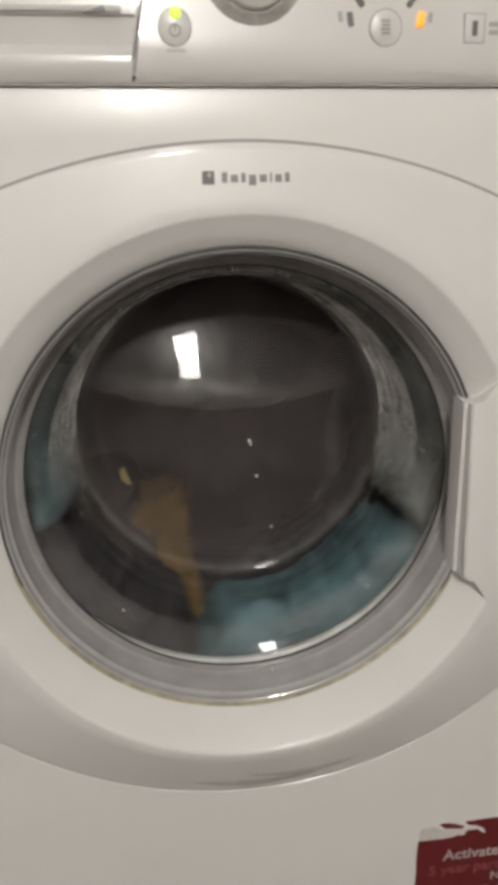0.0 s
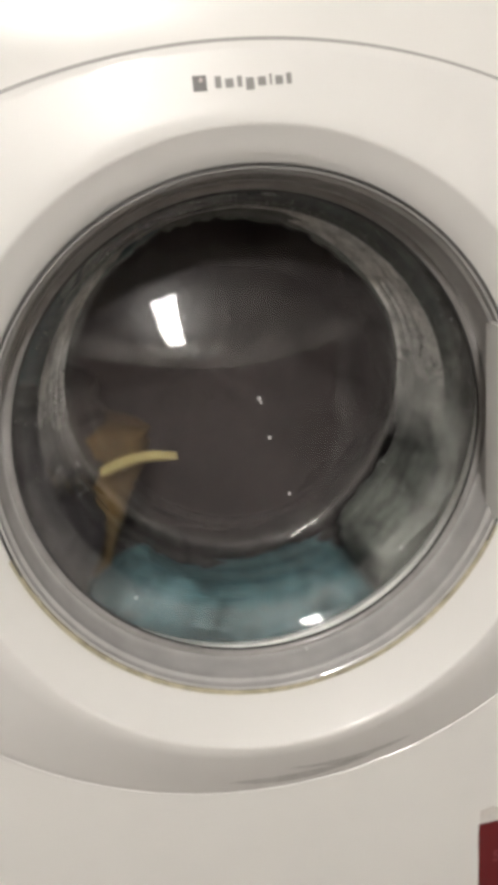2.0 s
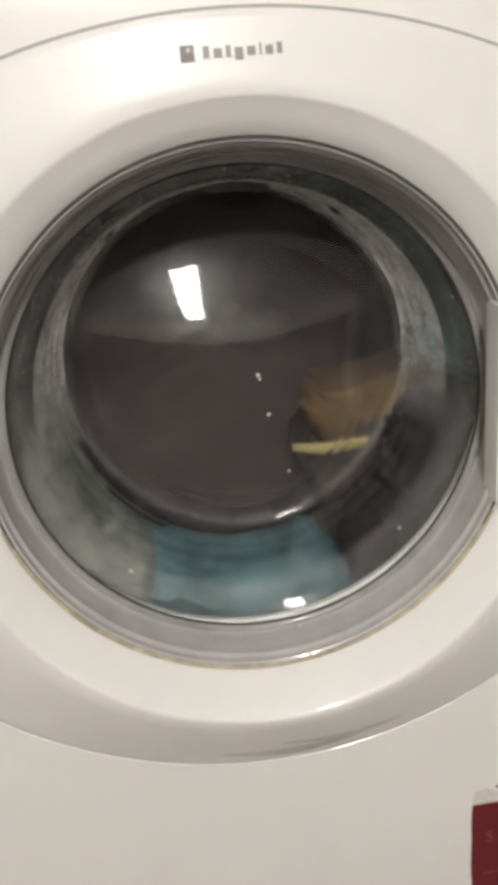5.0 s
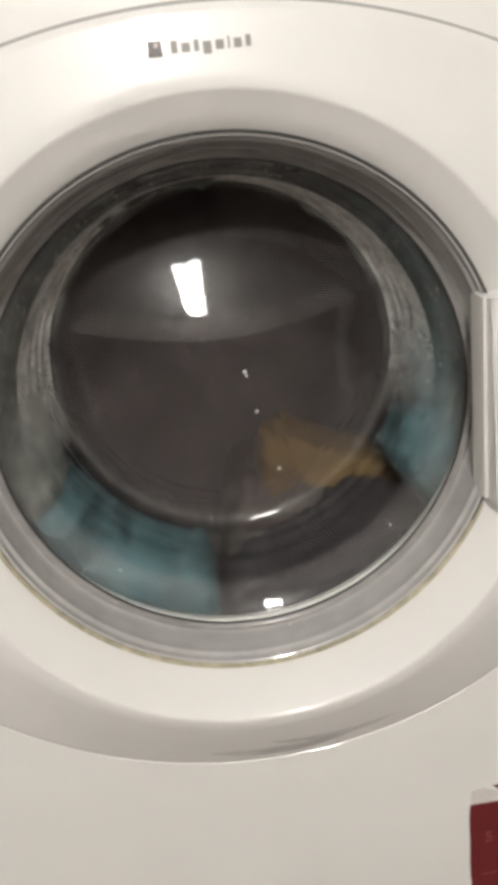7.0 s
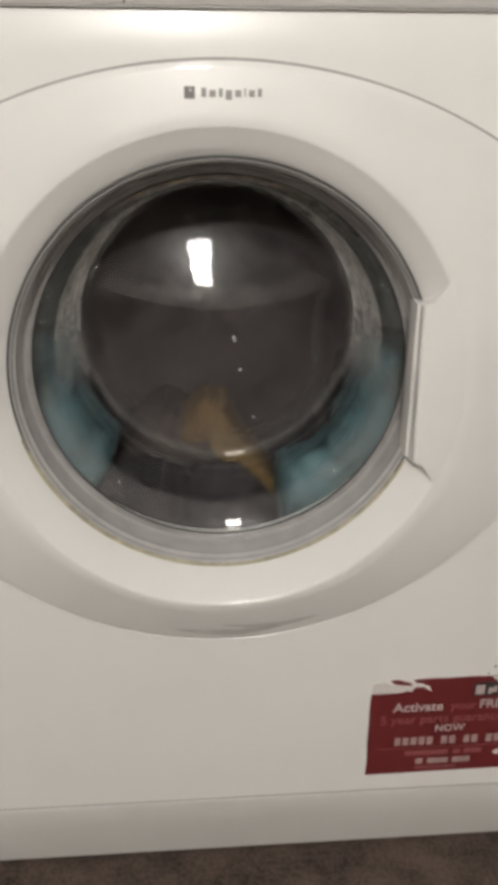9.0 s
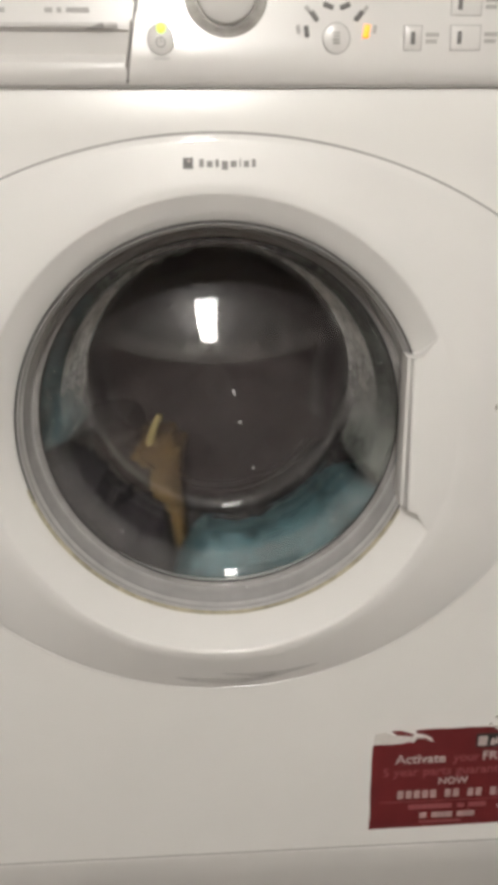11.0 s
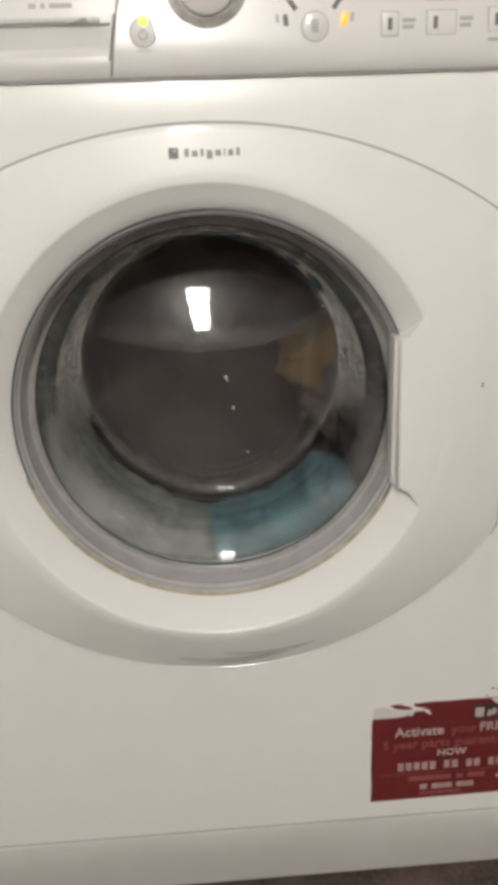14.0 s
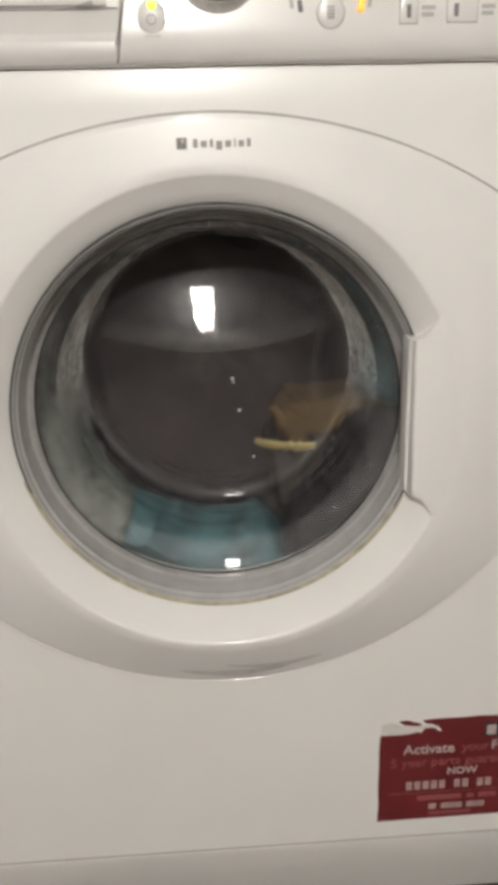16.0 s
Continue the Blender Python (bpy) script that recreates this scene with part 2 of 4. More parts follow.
def slab(outline, y0, y1, bevel=0.0):
    """An outline of (x, z), from y0 (front) to y1."""
    bm = bmesh.new()
    front = [bm.verts.new((x, y0, z)) for x, z in outline]
    f = bm.faces.new(front)
    back = bmesh.ops.extrude_face_region(bm, geom=[f])
    bmesh.ops.translate(bm, vec=(0, y1 - y0, 0), verts=[v for v in back["geom"] if isinstance(v, bmesh.types.BMVert)])
    if bevel:
        edges = [e for e in bm.edges if all(abs(v.co.y - y0) < 1e-6 for v in e.verts)]
        bmesh.ops.bevel(bm, geom=edges, offset=bevel, segments=2, affect="EDGES", profile=0.5)
    return bm


def disc_outline(cx, cz, rx, rz, n=28):
    return [(cx + rx * math.cos(2 * math.pi * i / n), cz + rz * math.sin(2 * math.pi * i / n)) for i in range(n)]


def rect_outline(x0, x1, z0, z1):
    return [(x0, z0), (x1, z0), (x1, z1), (x0, z1)]


def frame_loop(outline, width, y0, y1):
    """A thin raised outline of that width."""
    bm = bmesh.new()
    cx, cz = sum(p[0] for p in outline) / len(outline), sum(p[1] for p in outline) / len(outline)
    rx, rz = max(abs(p[0] - cx) for p in outline), max(abs(p[1] - cz) for p in outline)
    inner = [(cx + (x - cx) * (1 - width / rx), cz + (z - cz) * (1 - width / rz)) for x, z in outline]
    rings = [[bm.verts.new((x, y, z)) for x, z in pts] for pts, y in ((outline, y1), (outline, y0), (inner, y0), (inner, y1))]
    n = len(outline)
    for a, b in ((0, 1), (1, 2), (2, 3)):
        for i in range(n):
            bm.faces.new((rings[a][i], rings[a][(i + 1) % n], rings[b][(i + 1) % n], rings[b][i]))
    return bm


# ---- the room ----
FLOOR_Z = -0.02              # the carpet, a little below the foot of the plinth

tagged(part("floor", box(-2.2, 2.2, -4.1, 0.9, -0.12, FLOOR_Z), M_CARPET), "speckled dark brown carpet floor", "floor", kind="structure")
tagged(part("wall_north", box(-2.2, 2.2, 0.9, 1.0, FLOOR_Z, 2.4), M_WALL), "plain cream wall behind the washing machine", "wall", kind="structure")
tagged(part("wall_south", box(-2.2, 2.2, -4.2, -4.1, FLOOR_Z, 2.4), M_WALL), "plain cream painted wall", "wall", kind="structure")
tagged(part("wall_west", box(-2.3, -2.2, -4.2, 1.0, FLOOR_Z, 2.4), M_WALL), "plain cream painted wall", "wall", kind="structure")
tagged(part("wall_east", box(2.2, 2.3, -4.2, 1.0, FLOOR_Z, 2.4), M_WALL), "plain cream painted wall", "wall", kind="structure")
tagged(part("ceiling", box(-2.3, 2.3, -4.2, 1.0, 2.4, 2.5), M_CEIL), "plain white ceiling", "ceiling", kind="structure")


def ceiling_light(x, y):
    e = new("ceiling_light")
    e.location = (x, y, 2.4)
    part("housing", box(-0.15, 0.15, -1.03, 1.03, -0.05, 0.0, 0.008), M_CONSOLE, e)
    part("diffuser", box(-0.11, 0.11, -1.0, 1.0, -0.075, -0.045, 0.012), M_LAMP, e, "glowing warm white diffuser")
    return tagged(e, "warm white ceiling light panel, switched on", "ceiling light")


def pendant_light(x, y, z):
    """An unseen bare bulb on a cord, added to light the front panel."""
    e = new("pendant_light")
    e.location = (x, y, 2.4)
    bm = bmesh.new()
    bmesh.ops.create_cone(bm, cap_ends=True, segments=24, radius1=0.045, radius2=0.03, depth=0.03, matrix=pose(0, 0, -0.015))
    part("ceiling_rose", bm, M_CONSOLE, e)
    bm = bmesh.new()
    bmesh.ops.create_cone(bm, cap_ends=True, segments=10, radius1=0.002, radius2=0.002, depth=2.4 - z - 0.06, matrix=pose(0, 0, -(2.4 - z - 0.06) / 2))
    part("cord", bm, M_CONSOLE, e)
    part("socket", lathe_up([(0.0, 0.072), (0.0035, 0.070), (0.005, 0.060), (0.0055, 0.031), (0.0, 0.0305)], z - 2.4), M_CONSOLE, e)
    part("bulb", lathe_up([(0.0, -0.020), (0.009, -0.0175), (0.016, -0.010), (0.019, 0.0), (0.0170, 0.009), (0.0110, 0.021), (0.0060, 0.031), (0.0, 0.031)], z - 2.4), M_BULB, e, "bright added bulb")
    return tagged(e, "unseen bare lit bulb on a cord, added to light the machine's front", "pendant light")


def lathe_up(profile, z):
    """Revolve (radius, height) about the upright axis."""
    bm = lathe([(r, h) for r, h in profile], steps=24)
    bmesh.ops.transform(bm, matrix=pose(0, 0, z, 90, 0, 0), verts=bm.verts)
    return bm


ceiling_light(-0.07, -2.95)
# added bulb: sets the front's gradient and highlights
pendant_light(-0.056, -1.12, 1.215)

# ---- the washing machine ----
CX, CZ = 0.0, 0.486          # the door's centre
R_RIM, R_BEVEL, BEVEL_DOWN = 0.1605, 0.1815, 0.0030
CONSOLE_Z, KICK_Z, TOP_Z, HALF = 0.735, 0.065, 0.85, 0.2975

machine = tagged(new("washing_machine"), "white front-loading washing machine running with laundry inside", "washing machine")


def oval_point(a):
    """The surround's outline in the direction a (radians) from the door's centre: an arc above, an arc below, flat sides."""
    c, s = math.cos(a), math.sin(a)
    best = 0.239 / abs(c) if abs(c) > 1e-6 else 9
    for zc, r, sign in ((0.3056, 0.40, 1), (0.540, 0.29, -1)):
        d = CZ - zc
        b = d * s
        disc = b * b - (d * d - r * r)
        best = min(best, -b + math.sqrt(disc))
    return best * c, best * s


FLAT_Z = 0.7065


def front_panel():
    """The flat front with a round hole, its edges turned back at the sides."""
    bm = bmesh.new()
    n = 144
    ring, hole, deep = [], [], []
    for i in range(n):
        a = 2 * math.pi * i / n
        c, s = math.cos(a), math.sin(a)
        k = min((HALF - 0.006) / abs(c) if abs(c) > 1e-6 else 9, (FLAT_Z - CZ) / s if s > 1e-6 else 9, (CZ - KICK_Z) / -s if s < -1e-6 else 9)
        ring.append(bm.verts.new((k * c, 0, CZ + k * s)))
        hole.append(bm.verts.new((0.170 * c, 0, CZ + 0.170 * s)))
        deep.append(bm.verts.new((0.170 * c, 0.03, CZ + 0.170 * s)))
    for i in range(n):
        j = (i + 1) % n
        bm.faces.new((ring[i], ring[j], hole[j], hole[i]))
        bm.faces.new((hole[i], hole[j], deep[j], deep[i]))
    # the square corners that the ring cuts off
    for sx in (-1, 1):
        for z in (FLAT_Z, KICK_Z):
            corner = bm.verts.new((sx * (HALF - 0.006), 0, z))
            sides = [v for v in ring if abs(abs(v.co.x) - (HALF - 0.006)) < 1e-5 and v.co.x * sx > 0]
            ends = [v for v in ring if abs(v.co.z - z) < 1e-5 and v.co.x * sx > 0]
            a = min(sides, key=lambda v: abs(v.co.z - z))
            b = max(ends, key=lambda v: v.co.x * sx)
            if a is not b:
                bm.faces.new((a, corner, b))
    # above the surround the sheet rolls back under the console
    prev = None
    for k in range(9):
        f = k / 8
        row = [bm.verts.new((x, 0.0034 * f * f, FLAT_Z + (CONSOLE_Z + 0.002 - FLAT_Z) * f)) for x in (-HALF + 0.006, -0.1, 0.1, HALF - 0.006)]
        if prev:
            for i in range(3):
                bm.faces.new((prev[i], prev[i + 1], row[i + 1], row[i]))
        prev = row
    return bm


body = part("body", front_panel(), M_ENAMEL, machine)


def cabinet():
    """Sides, back, top edges and bottom of the steel case, as one bent sheet with rounded front corners."""
    bm = bmesh.new()
    prof = [(-HALF + 0.006, 0.0), (-HALF + 0.0018, 0.0018), (-HALF, 0.006), (-HALF, 0.55), (HALF, 0.55), (HALF, 0.006), (HALF - 0.0018, 0.0018), (HALF - 0.006, 0.0)]
    lo = [bm.verts.new((x, y, 0.012)) for x, y in prof]
    hi = [bm.verts.new((x, y, 0.82)) for x, y in prof]
    for i in range(len(prof) - 1):
        bm.faces.new((lo[i], lo[i + 1], hi[i + 1], hi[i]))
    return bm


part("case", cabinet(), M_ENAMEL, machine)
part("worktop", box(-HALF, HALF, -0.012, 0.56, 0.82, TOP_Z, 0.006), M_ENAMEL, machine)
for sx in (-1, 1):
    for y in (0.06, 0.5):
        bm = bmesh.new()
        bmesh.ops.create_cone(bm, cap_ends=True, segments=20, radius1=0.02, radius2=0.016, depth=0.034, matrix=pose(sx * 0.25, y, FLOOR_Z + 0.017))
        part("foot", bm, M_GAP, machine)


def kick_plate():
    """The plinth panel, rounded over at its top edge."""
    bm = bmesh.new()
    prof = [(0.02, KICK_Z - 0.0035), (0.003, KICK_Z - 0.0028), (0.0006, KICK_Z - 0.0040), (-0.0004, KICK_Z - 0.0075), (0.0030, 0.03), (0.0075, 0.000), (0.0105, -0.014), (0.02, -0.014)]
    rows = [[bm.verts.new((x, y, z)) for y, z in prof] for x in (-HALF + 0.003, -0.1, 0.1, HALF - 0.003)]
    for a, b in zip(rows, rows[1:]):
        for i in range(len(prof) - 1):
            bm.faces.new((a[i], a[i + 1], b[i + 1], b[i]))
    bm.faces.new(rows[0])
    bm.faces.new(rows[-1][::-1])
    return bm


part("kick_plate", kick_plate(), M_KICK, machine, "white plastic kick plate")
part("gap_strip", box(-HALF + 0.004, HALF - 0.004, 0.0015, 0.01, KICK_Z - 0.0045, KICK_Z + 0.001), M_PALEGREY, machine)


def proud(a):
    """How far the surround's lip stands out: more below than above."""
    return 0.0158 - 0.0078 * math.sin(a)


def lip_radius(a):
    """The bevel's outer edge, a circle set a little lower than the rim, seen from the rim's centre."""
    b = BEVEL_DOWN * math.sin(a)
    return -b + math.sqrt(b * b - BEVEL_DOWN ** 2 + R_BEVEL ** 2)


# the door surround: from the bevel's round edge out to the oval outline
def surround():
    bm = bmesh.new()
    n = 180
    cols = []
    for i in range(n):
        a = 2 * math.pi * i / n
        c, s = math.cos(a), math.sin(a)
        ox, oz = oval_point(a)
        ro = math.hypot(ox, oz)
        col = []
        # bevel going in to the rim, a rounded lip, then the slope out to the oval edge
        rb, pr = lip_radius(a), proud(a)
        for k, y in ((0.0, 0.003), (0.05, 0.0015), (0.5, 0.0008 - 0.5 * pr), (0.95, 0.0004 - 0.97 * pr), (0.985, 0.0002 - pr), (1.08, -pr - 0.0003)):
            r = R_RIM + (rb - R_RIM) * k
            col.append((r * c, y, r * s))
        col.insert(0, ((R_RIM - 0.002) * c, 0.012, (R_RIM - 0.002) * s))
        r1 = R_RIM + (rb - R_RIM) * 1.08
        for f in (0.2, 0.4, 0.6, 0.78, 0.9, 0.96):
            r = r1 + (ro - 0.002 - r1) * f
            col.append((r * c, -pr - 0.0003 + (pr - 0.0035) * f ** 1.05, r * s))
        # a small rolled edge where it meets the front
        roll = max(0.0, min(1.0, (-s - 0.35) / 0.4)) * 0.0008
        for d, y, k in ((0.0030, -0.0035, 0.2), (0.0024, -0.0034, 0.9), (0.0017, -0.0032, 1.0), (0.0011, -0.0026, 0.9), (0.0008, -0.0016, 0.5), (0.0007, 0.002, 0.0)):
            col.append(((ro - d) * c, y - roll * k, (ro - d) * s))
        cols.append([bm.verts.new((CX + x, y, CZ + z)) for x, y, z in col])
    for i in range(n):
        p, q = cols[i], cols[(i + 1) % n]
        for j in range(len(p) - 1):
            bm.faces.new((p[j], p[j + 1], q[j + 1], q[j]))
    return bm


def surround_y(x, z):
    """The surround's front at (x, z)."""
    a = math.atan2(z - CZ, x)
    ox, oz = oval_point(a)
    r1 = R_RIM + (lip_radius(a) - R_RIM) * 1.08
    f = (math.hypot(x, z - CZ) - r1) / (math.hypot(ox, oz) - 0.002 - r1)
    return -proud(a) - 0.0003 + (proud(a) - 0.0035) * max(0.0, min(1.0, f)) ** 1.05


def outline_gap():
    """The dark joint round the surround, closed up along its lower arc."""
    bm = bmesh.new()
    n = 180
    rows = []
    for i in range(n + 1):
        a = radians(-27.0 + 234.0 * i / n)
        ox, oz = oval_point(a)
        ro = math.hypot(ox, oz)
        rows.append([bm.verts.new((CX + (ro + d) * math.cos(a), y, CZ + (ro + d) * math.sin(a))) for d, y in ((-0.0013, -0.0008), (0.0009, -0.0008), (0.0011, 0.001))])
    for p, q in zip(rows, rows[1:]):
        for j in range(2):
            bm.faces.new((p[j], p[j + 1], q[j + 1], q[j]))
    return bm


door = tagged(new("door"), "round porthole door with white plastic surround")
door.parent = machine
part("surround", surround(), M_PLASTIC, door)
part("seal_line", outline_gap(), M_SEAM, door, "thin grey seam")


def handle():
    """The grip: a plate level with the surround over the bevel on the hinge's far side, its inner edge upright and chamfered."""
    bm = bmesh.new()
    zs = [-0.0640, -0.058, -0.04, -0.02, 0.0, 0.02, 0.04, 0.053, 0.0585]
    cols = []
    for z in zs:
        outer_z = z * 0.0755 / 0.0585
        a = math.atan2(outer_z, 0.168)
        out = R_RIM + (lip_radius(a) - R_RIM) * 1.08
        xl, xo = math.sqrt(out ** 2 - outer_z ** 2), math.sqrt((out + 0.004) ** 2 - outer_z ** 2)
        lip = -proud(a) - 0.0004
        cols.append([(0.1438, 0.012, z), (0.1438, -0.004, z), (0.1444, -0.0058, z), (0.1458, -0.0062, z), (0.1463, -0.0070, z), (0.1468, lip + 0.0020, z), (0.1484, lip + 0.0004, z), (0.154, lip, z * 1.03), (xl, lip, outer_z), (xo, surround_y(xo, CZ + outer_z) + 0.0003, outer_z)])
    rows = [[bm.verts.new((x, y, CZ + z)) for x, y, z in c] for c in cols]
    for a, b in zip(rows, rows[1:]):
        for i in range(len(a) - 1):
            bm.faces.new((a[i], a[i + 1], b[i + 1], b[i]))
    # ends going back
    for row, d in ((rows[0], -1), (rows[-1], 1)):
        back = [bm.verts.new((v.co.x, 0.012, v.co.z + d * 0.002)) for v in row]
        for i in range(len(row) - 1):
            if (row[i].co - back[i].co).length > 1e-4 or (row[i + 1].co - back[i + 1].co).length > 1e-4:
                bm.faces.new((row[i], row[i + 1], back[i + 1], back[i]))
    return bm


part("handle", handle(), M_PLASTIC, door, "white pull edge of the door")

# the rim: a grey translucent ring with a rounded front
rim_profile = [(R_RIM - 0.0010, 0.014), (R_RIM - 0.0012, 0.0012), (R_RIM - 0.0018, -0.0004), (R_RIM - 0.0030, 0.0006), (0.1573, 0.0046), (0.1567, 0.0060), (0.1559, 0.0066), (0.1554, 0.0078), (0.1555, 0.0096), (0.1552, 0.0130), (0.1547, 0.0170), (0.1542, 0.0210), (0.1538, 0.0250), (0.1533, 0.0276), (0.1526, 0.0289), (0.160, 0.0292)]
part("rim_seam", lathe([(R_RIM - 0.0009, 0.004), (R_RIM - 0.0008, -0.0004), (R_RIM - 0.0004, -0.0007), (R_RIM, -0.0005), (R_RIM + 0.0001, 0.004)], (CX, 0, CZ), closed=True, steps=96, a0=-30, a1=200), M_RIMSEAM, door, "thin dark seam round the rim")
part("rim", lathe(rim_profile, (CX, 0, CZ), closed=True, steps=128), M_RIM, door, "grey translucent rim ring")
part("scale_line", lathe([(R_RIM - 0.0010, 0.0014), (R_RIM - 0.0006, -0.0004), (R_RIM + 0.0015, -0.0010), (R_RIM + 0.0016, 0.0016)], (CX, 0, CZ), steps=64, a0=196, a1=334, closed=True), M_SCALE, door, "yellowed lime scale in the lower seam")

# the glass bowl: thick glass; its end is set higher than its mouth and has a slanted upper facet above a soft crease
END_Z, END_R, MOUTH_R = CZ + 0.020, 0.1130, 0.1540


def end_y(x, z):
    """The depth of the bowl's end."""
    up = z - (0.527 + 1.7 * x * x)
    soft = 0.5 * (up + math.sqrt(up * up + 0.00003))
    knob = math.hypot(x + 0.004, z - 0.507)
    ro = math.hypot(x, z - END_Z) / END_R
    ridges = sum(math.exp(-((ro - k) / 0.013) ** 2) for k in (0.85, 0.91))
    return 0.080 + 0.311 * soft + 0.62 * soft * soft + 1.05 * x * x + 0.08 * (soft - up) - 0.0009 * math.exp(-(knob / 0.006) ** 2) - 0.00045 * ridges * max(0.0, min(1.0, (END_Z - 0.03 - z) / 0.04))


# how far down the wall, how far in: a sloped flange, then a steep wall whose small steps are moulded ridges
BOWL_WALL = ((0.0, 0.0), (0.02, 0.115), (0.05, 0.205), (0.09, 0.285), (0.14, 0.355), (0.20, 0.42), (0.30, 0.49), (0.40, 0.545), (0.50, 0.585), (0.53, 0.615), (0.56, 0.622), (0.60, 0.63), (0.67, 0.66), (0.695, 0.695), (0.72, 0.702), (0.75, 0.708), (0.80, 0.735), (0.82, 0.77), (0.845, 0.777), (0.88, 0.785), (0.955, 0.83), (0.985, 0.88), (1.0, 0.94), (1.0, 1.0))
WALL_N = len(BOWL_WALL)


END_RINGS = [0.985 - 0.008 * i for i in range(29)] + [0.72, 0.64, 0.56, 0.48, 0.4, 0.32, 0.24, 0.17, 0.13, 0.10, 0.07, 0.045, 0.02, 0.004]


def bowl_skin(grow, back):
    """Rings of one skin of the bowl, from its mouth to the middle of its end."""
    n, rings = 112, []
    for f, g in BOWL_WALL:
        ring = []
        for i in range(n):
            a = 2 * math.pi * i / n
            c, q = math.cos(a), math.sin(a)
            r = MOUTH_R + (END_R - MOUTH_R) * g + grow * (1 - 0.5 * f)
            zc = CZ + (END_Z - CZ) * f
            x, z = r * c, zc + r * q
            deep = end_y(END_R * c, END_Z + END_R * q) + back
            y0 = 0.0315 + back
            ring.append((x, y0 + (deep - y0) * f, z))
        rings.append(ring)
    for k in END_RINGS:
        r = (END_R + grow * 0.5) * k
        rings.append([(r * math.cos(2 * math.pi * i / n), end_y(r * math.cos(2 * math.pi * i / n), END_Z + r * math.sin(2 * math.pi * i / n)) + back, END_Z + r * math.sin(2 * math.pi * i / n)) for i in range(n)])
    return rings


def glass_bowl():
    bm = bmesh.new()
    skins = []
    for grow, back in ((0.0, 0.0), (0.0055, 0.0055)):
        rings = [[bm.verts.new(p) for p in ring] for ring in bowl_skin(grow, back)]
        for p, q in zip(rings, rings[1:]):
            for i in range(len(p)):
                bm.faces.new((p[i], p[(i + 1) % len(p)], q[(i + 1) % len(p)], q[i]))
        bm.faces.new(rings[-1])
        skins.append(rings)
    a, b = skins[0][0], skins[1][0]
    for i in range(len(a)):
        bm.faces.new((a[i], a[(i + 1) % len(a)], b[(i + 1) % len(a)], b[i]))
    return bm


bowl = part("bowl", glass_bowl(), M_GLASS, door, "thick clear glass bowl with a slanted end")
bowl.visible_shadow = False


def film_patch(a0, a1, rows):
    """A skin just inside the glass, between two angles, over a span of the bowl's rings."""
    bm = bmesh.new()
    rings = bowl_skin(-0.0006, -0.0006)[rows[0]:rows[1]]
    n = len(rings[0])
    pick = range(int(n * a0 / 360), int(n * a1 / 360) + 1)
    grid = [[bm.verts.new(ring[i % n]) for i in pick] for ring in rings]
    for p, q in zip(grid, grid[1:]):
        for i in range(len(p) - 1):
            bm.faces.new((p[i], p[i + 1], q[i + 1], q[i]))
    return bm


part("soap_film", film_patch(0, 360, (1, WALL_N - 2)), M_FILM, door, "grey soap scum and droplets on the glass").visible_shadow = False
part("scum_fringe", film_patch(20, 160, (WALL_N - 1, WALL_N + 14)), M_FRINGE, door, "patchy soap scum along the upper edge of the glass end").visible_shadow = False
part("end_film", film_patch(0, 360, (WALL_N - 1, WALL_N + len(END_RINGS))), M_VEIL, door, "faint painted veil that lifts the darks on the glass end").visible_shadow = False
# painted streaks in place of light refracted by the wall
part("wall_scum", film_patch(0, 360, (6, WALL_N - 3)), M_STREAK, door, "pale painted streaks of refracted light in the moulded rings of the glass").visible_shadow = False
part("edge_film", film_patch(0, 360, (WALL_N - 4, WALL_N)), M_HAZE, door, "thin painted haze that lightens the edge of the glass end").visible_shadow = False
part("wall_film", film_patch(0, 360, (1, 7)), M_HAZE, door, "thin painted haze that lightens the glass wall").visible_shadow = False
part("seal_skirt", lathe([(0.1606, 0.0300), (0.1604, 0.034), (0.1602, 0.040), (0.1602, 0.0415), (0.1625, 0.0415), (0.1625, 0.0300)], (CX, 0, CZ), closed=True, steps=96), M_RIMSEAM, door, "dark grey rubber behind the glass edge")
part("bowl_seal", lathe([(0.1530, 0.0293), (0.1518, 0.0282), (0.1500, 0.0284), (0.1484, 0.0296), (0.1480, 0.0309), (0.1600, 0.0312), (0.1600, 0.0300)], (CX, 0, CZ), closed=True, steps=128), M_SEAL, door, "grey rubber seal round the glass")
part("seal_groove", lathe([(0.1481, 0.0300), (0.1472, 0.0301), (0.1468, 0.0308), (0.1479, 0.0312)], (CX, 0, CZ), closed=True, steps=128), M_GAP, door, "thin black line inside the seal")


def wall_point(f, a, inset=0.0005):
    """A point on the inside of the bowl's wall, f of the way in, in the direction a (radians)."""
    g = float(np.interp(f, [w[0] for w in BOWL_WALL[:-1]], [w[1] for w in BOWL_WALL[:-1]]))
    r = MOUTH_R + (END_R - MOUTH_R) * g - inset
    deep = end_y(END_R * math.cos(a), END_Z + END_R * math.sin(a))
    return r * math.cos(a), 0.0315 + (deep - 0.0315) * f, CZ + (END_Z - CZ) * f + r * math.sin(a)


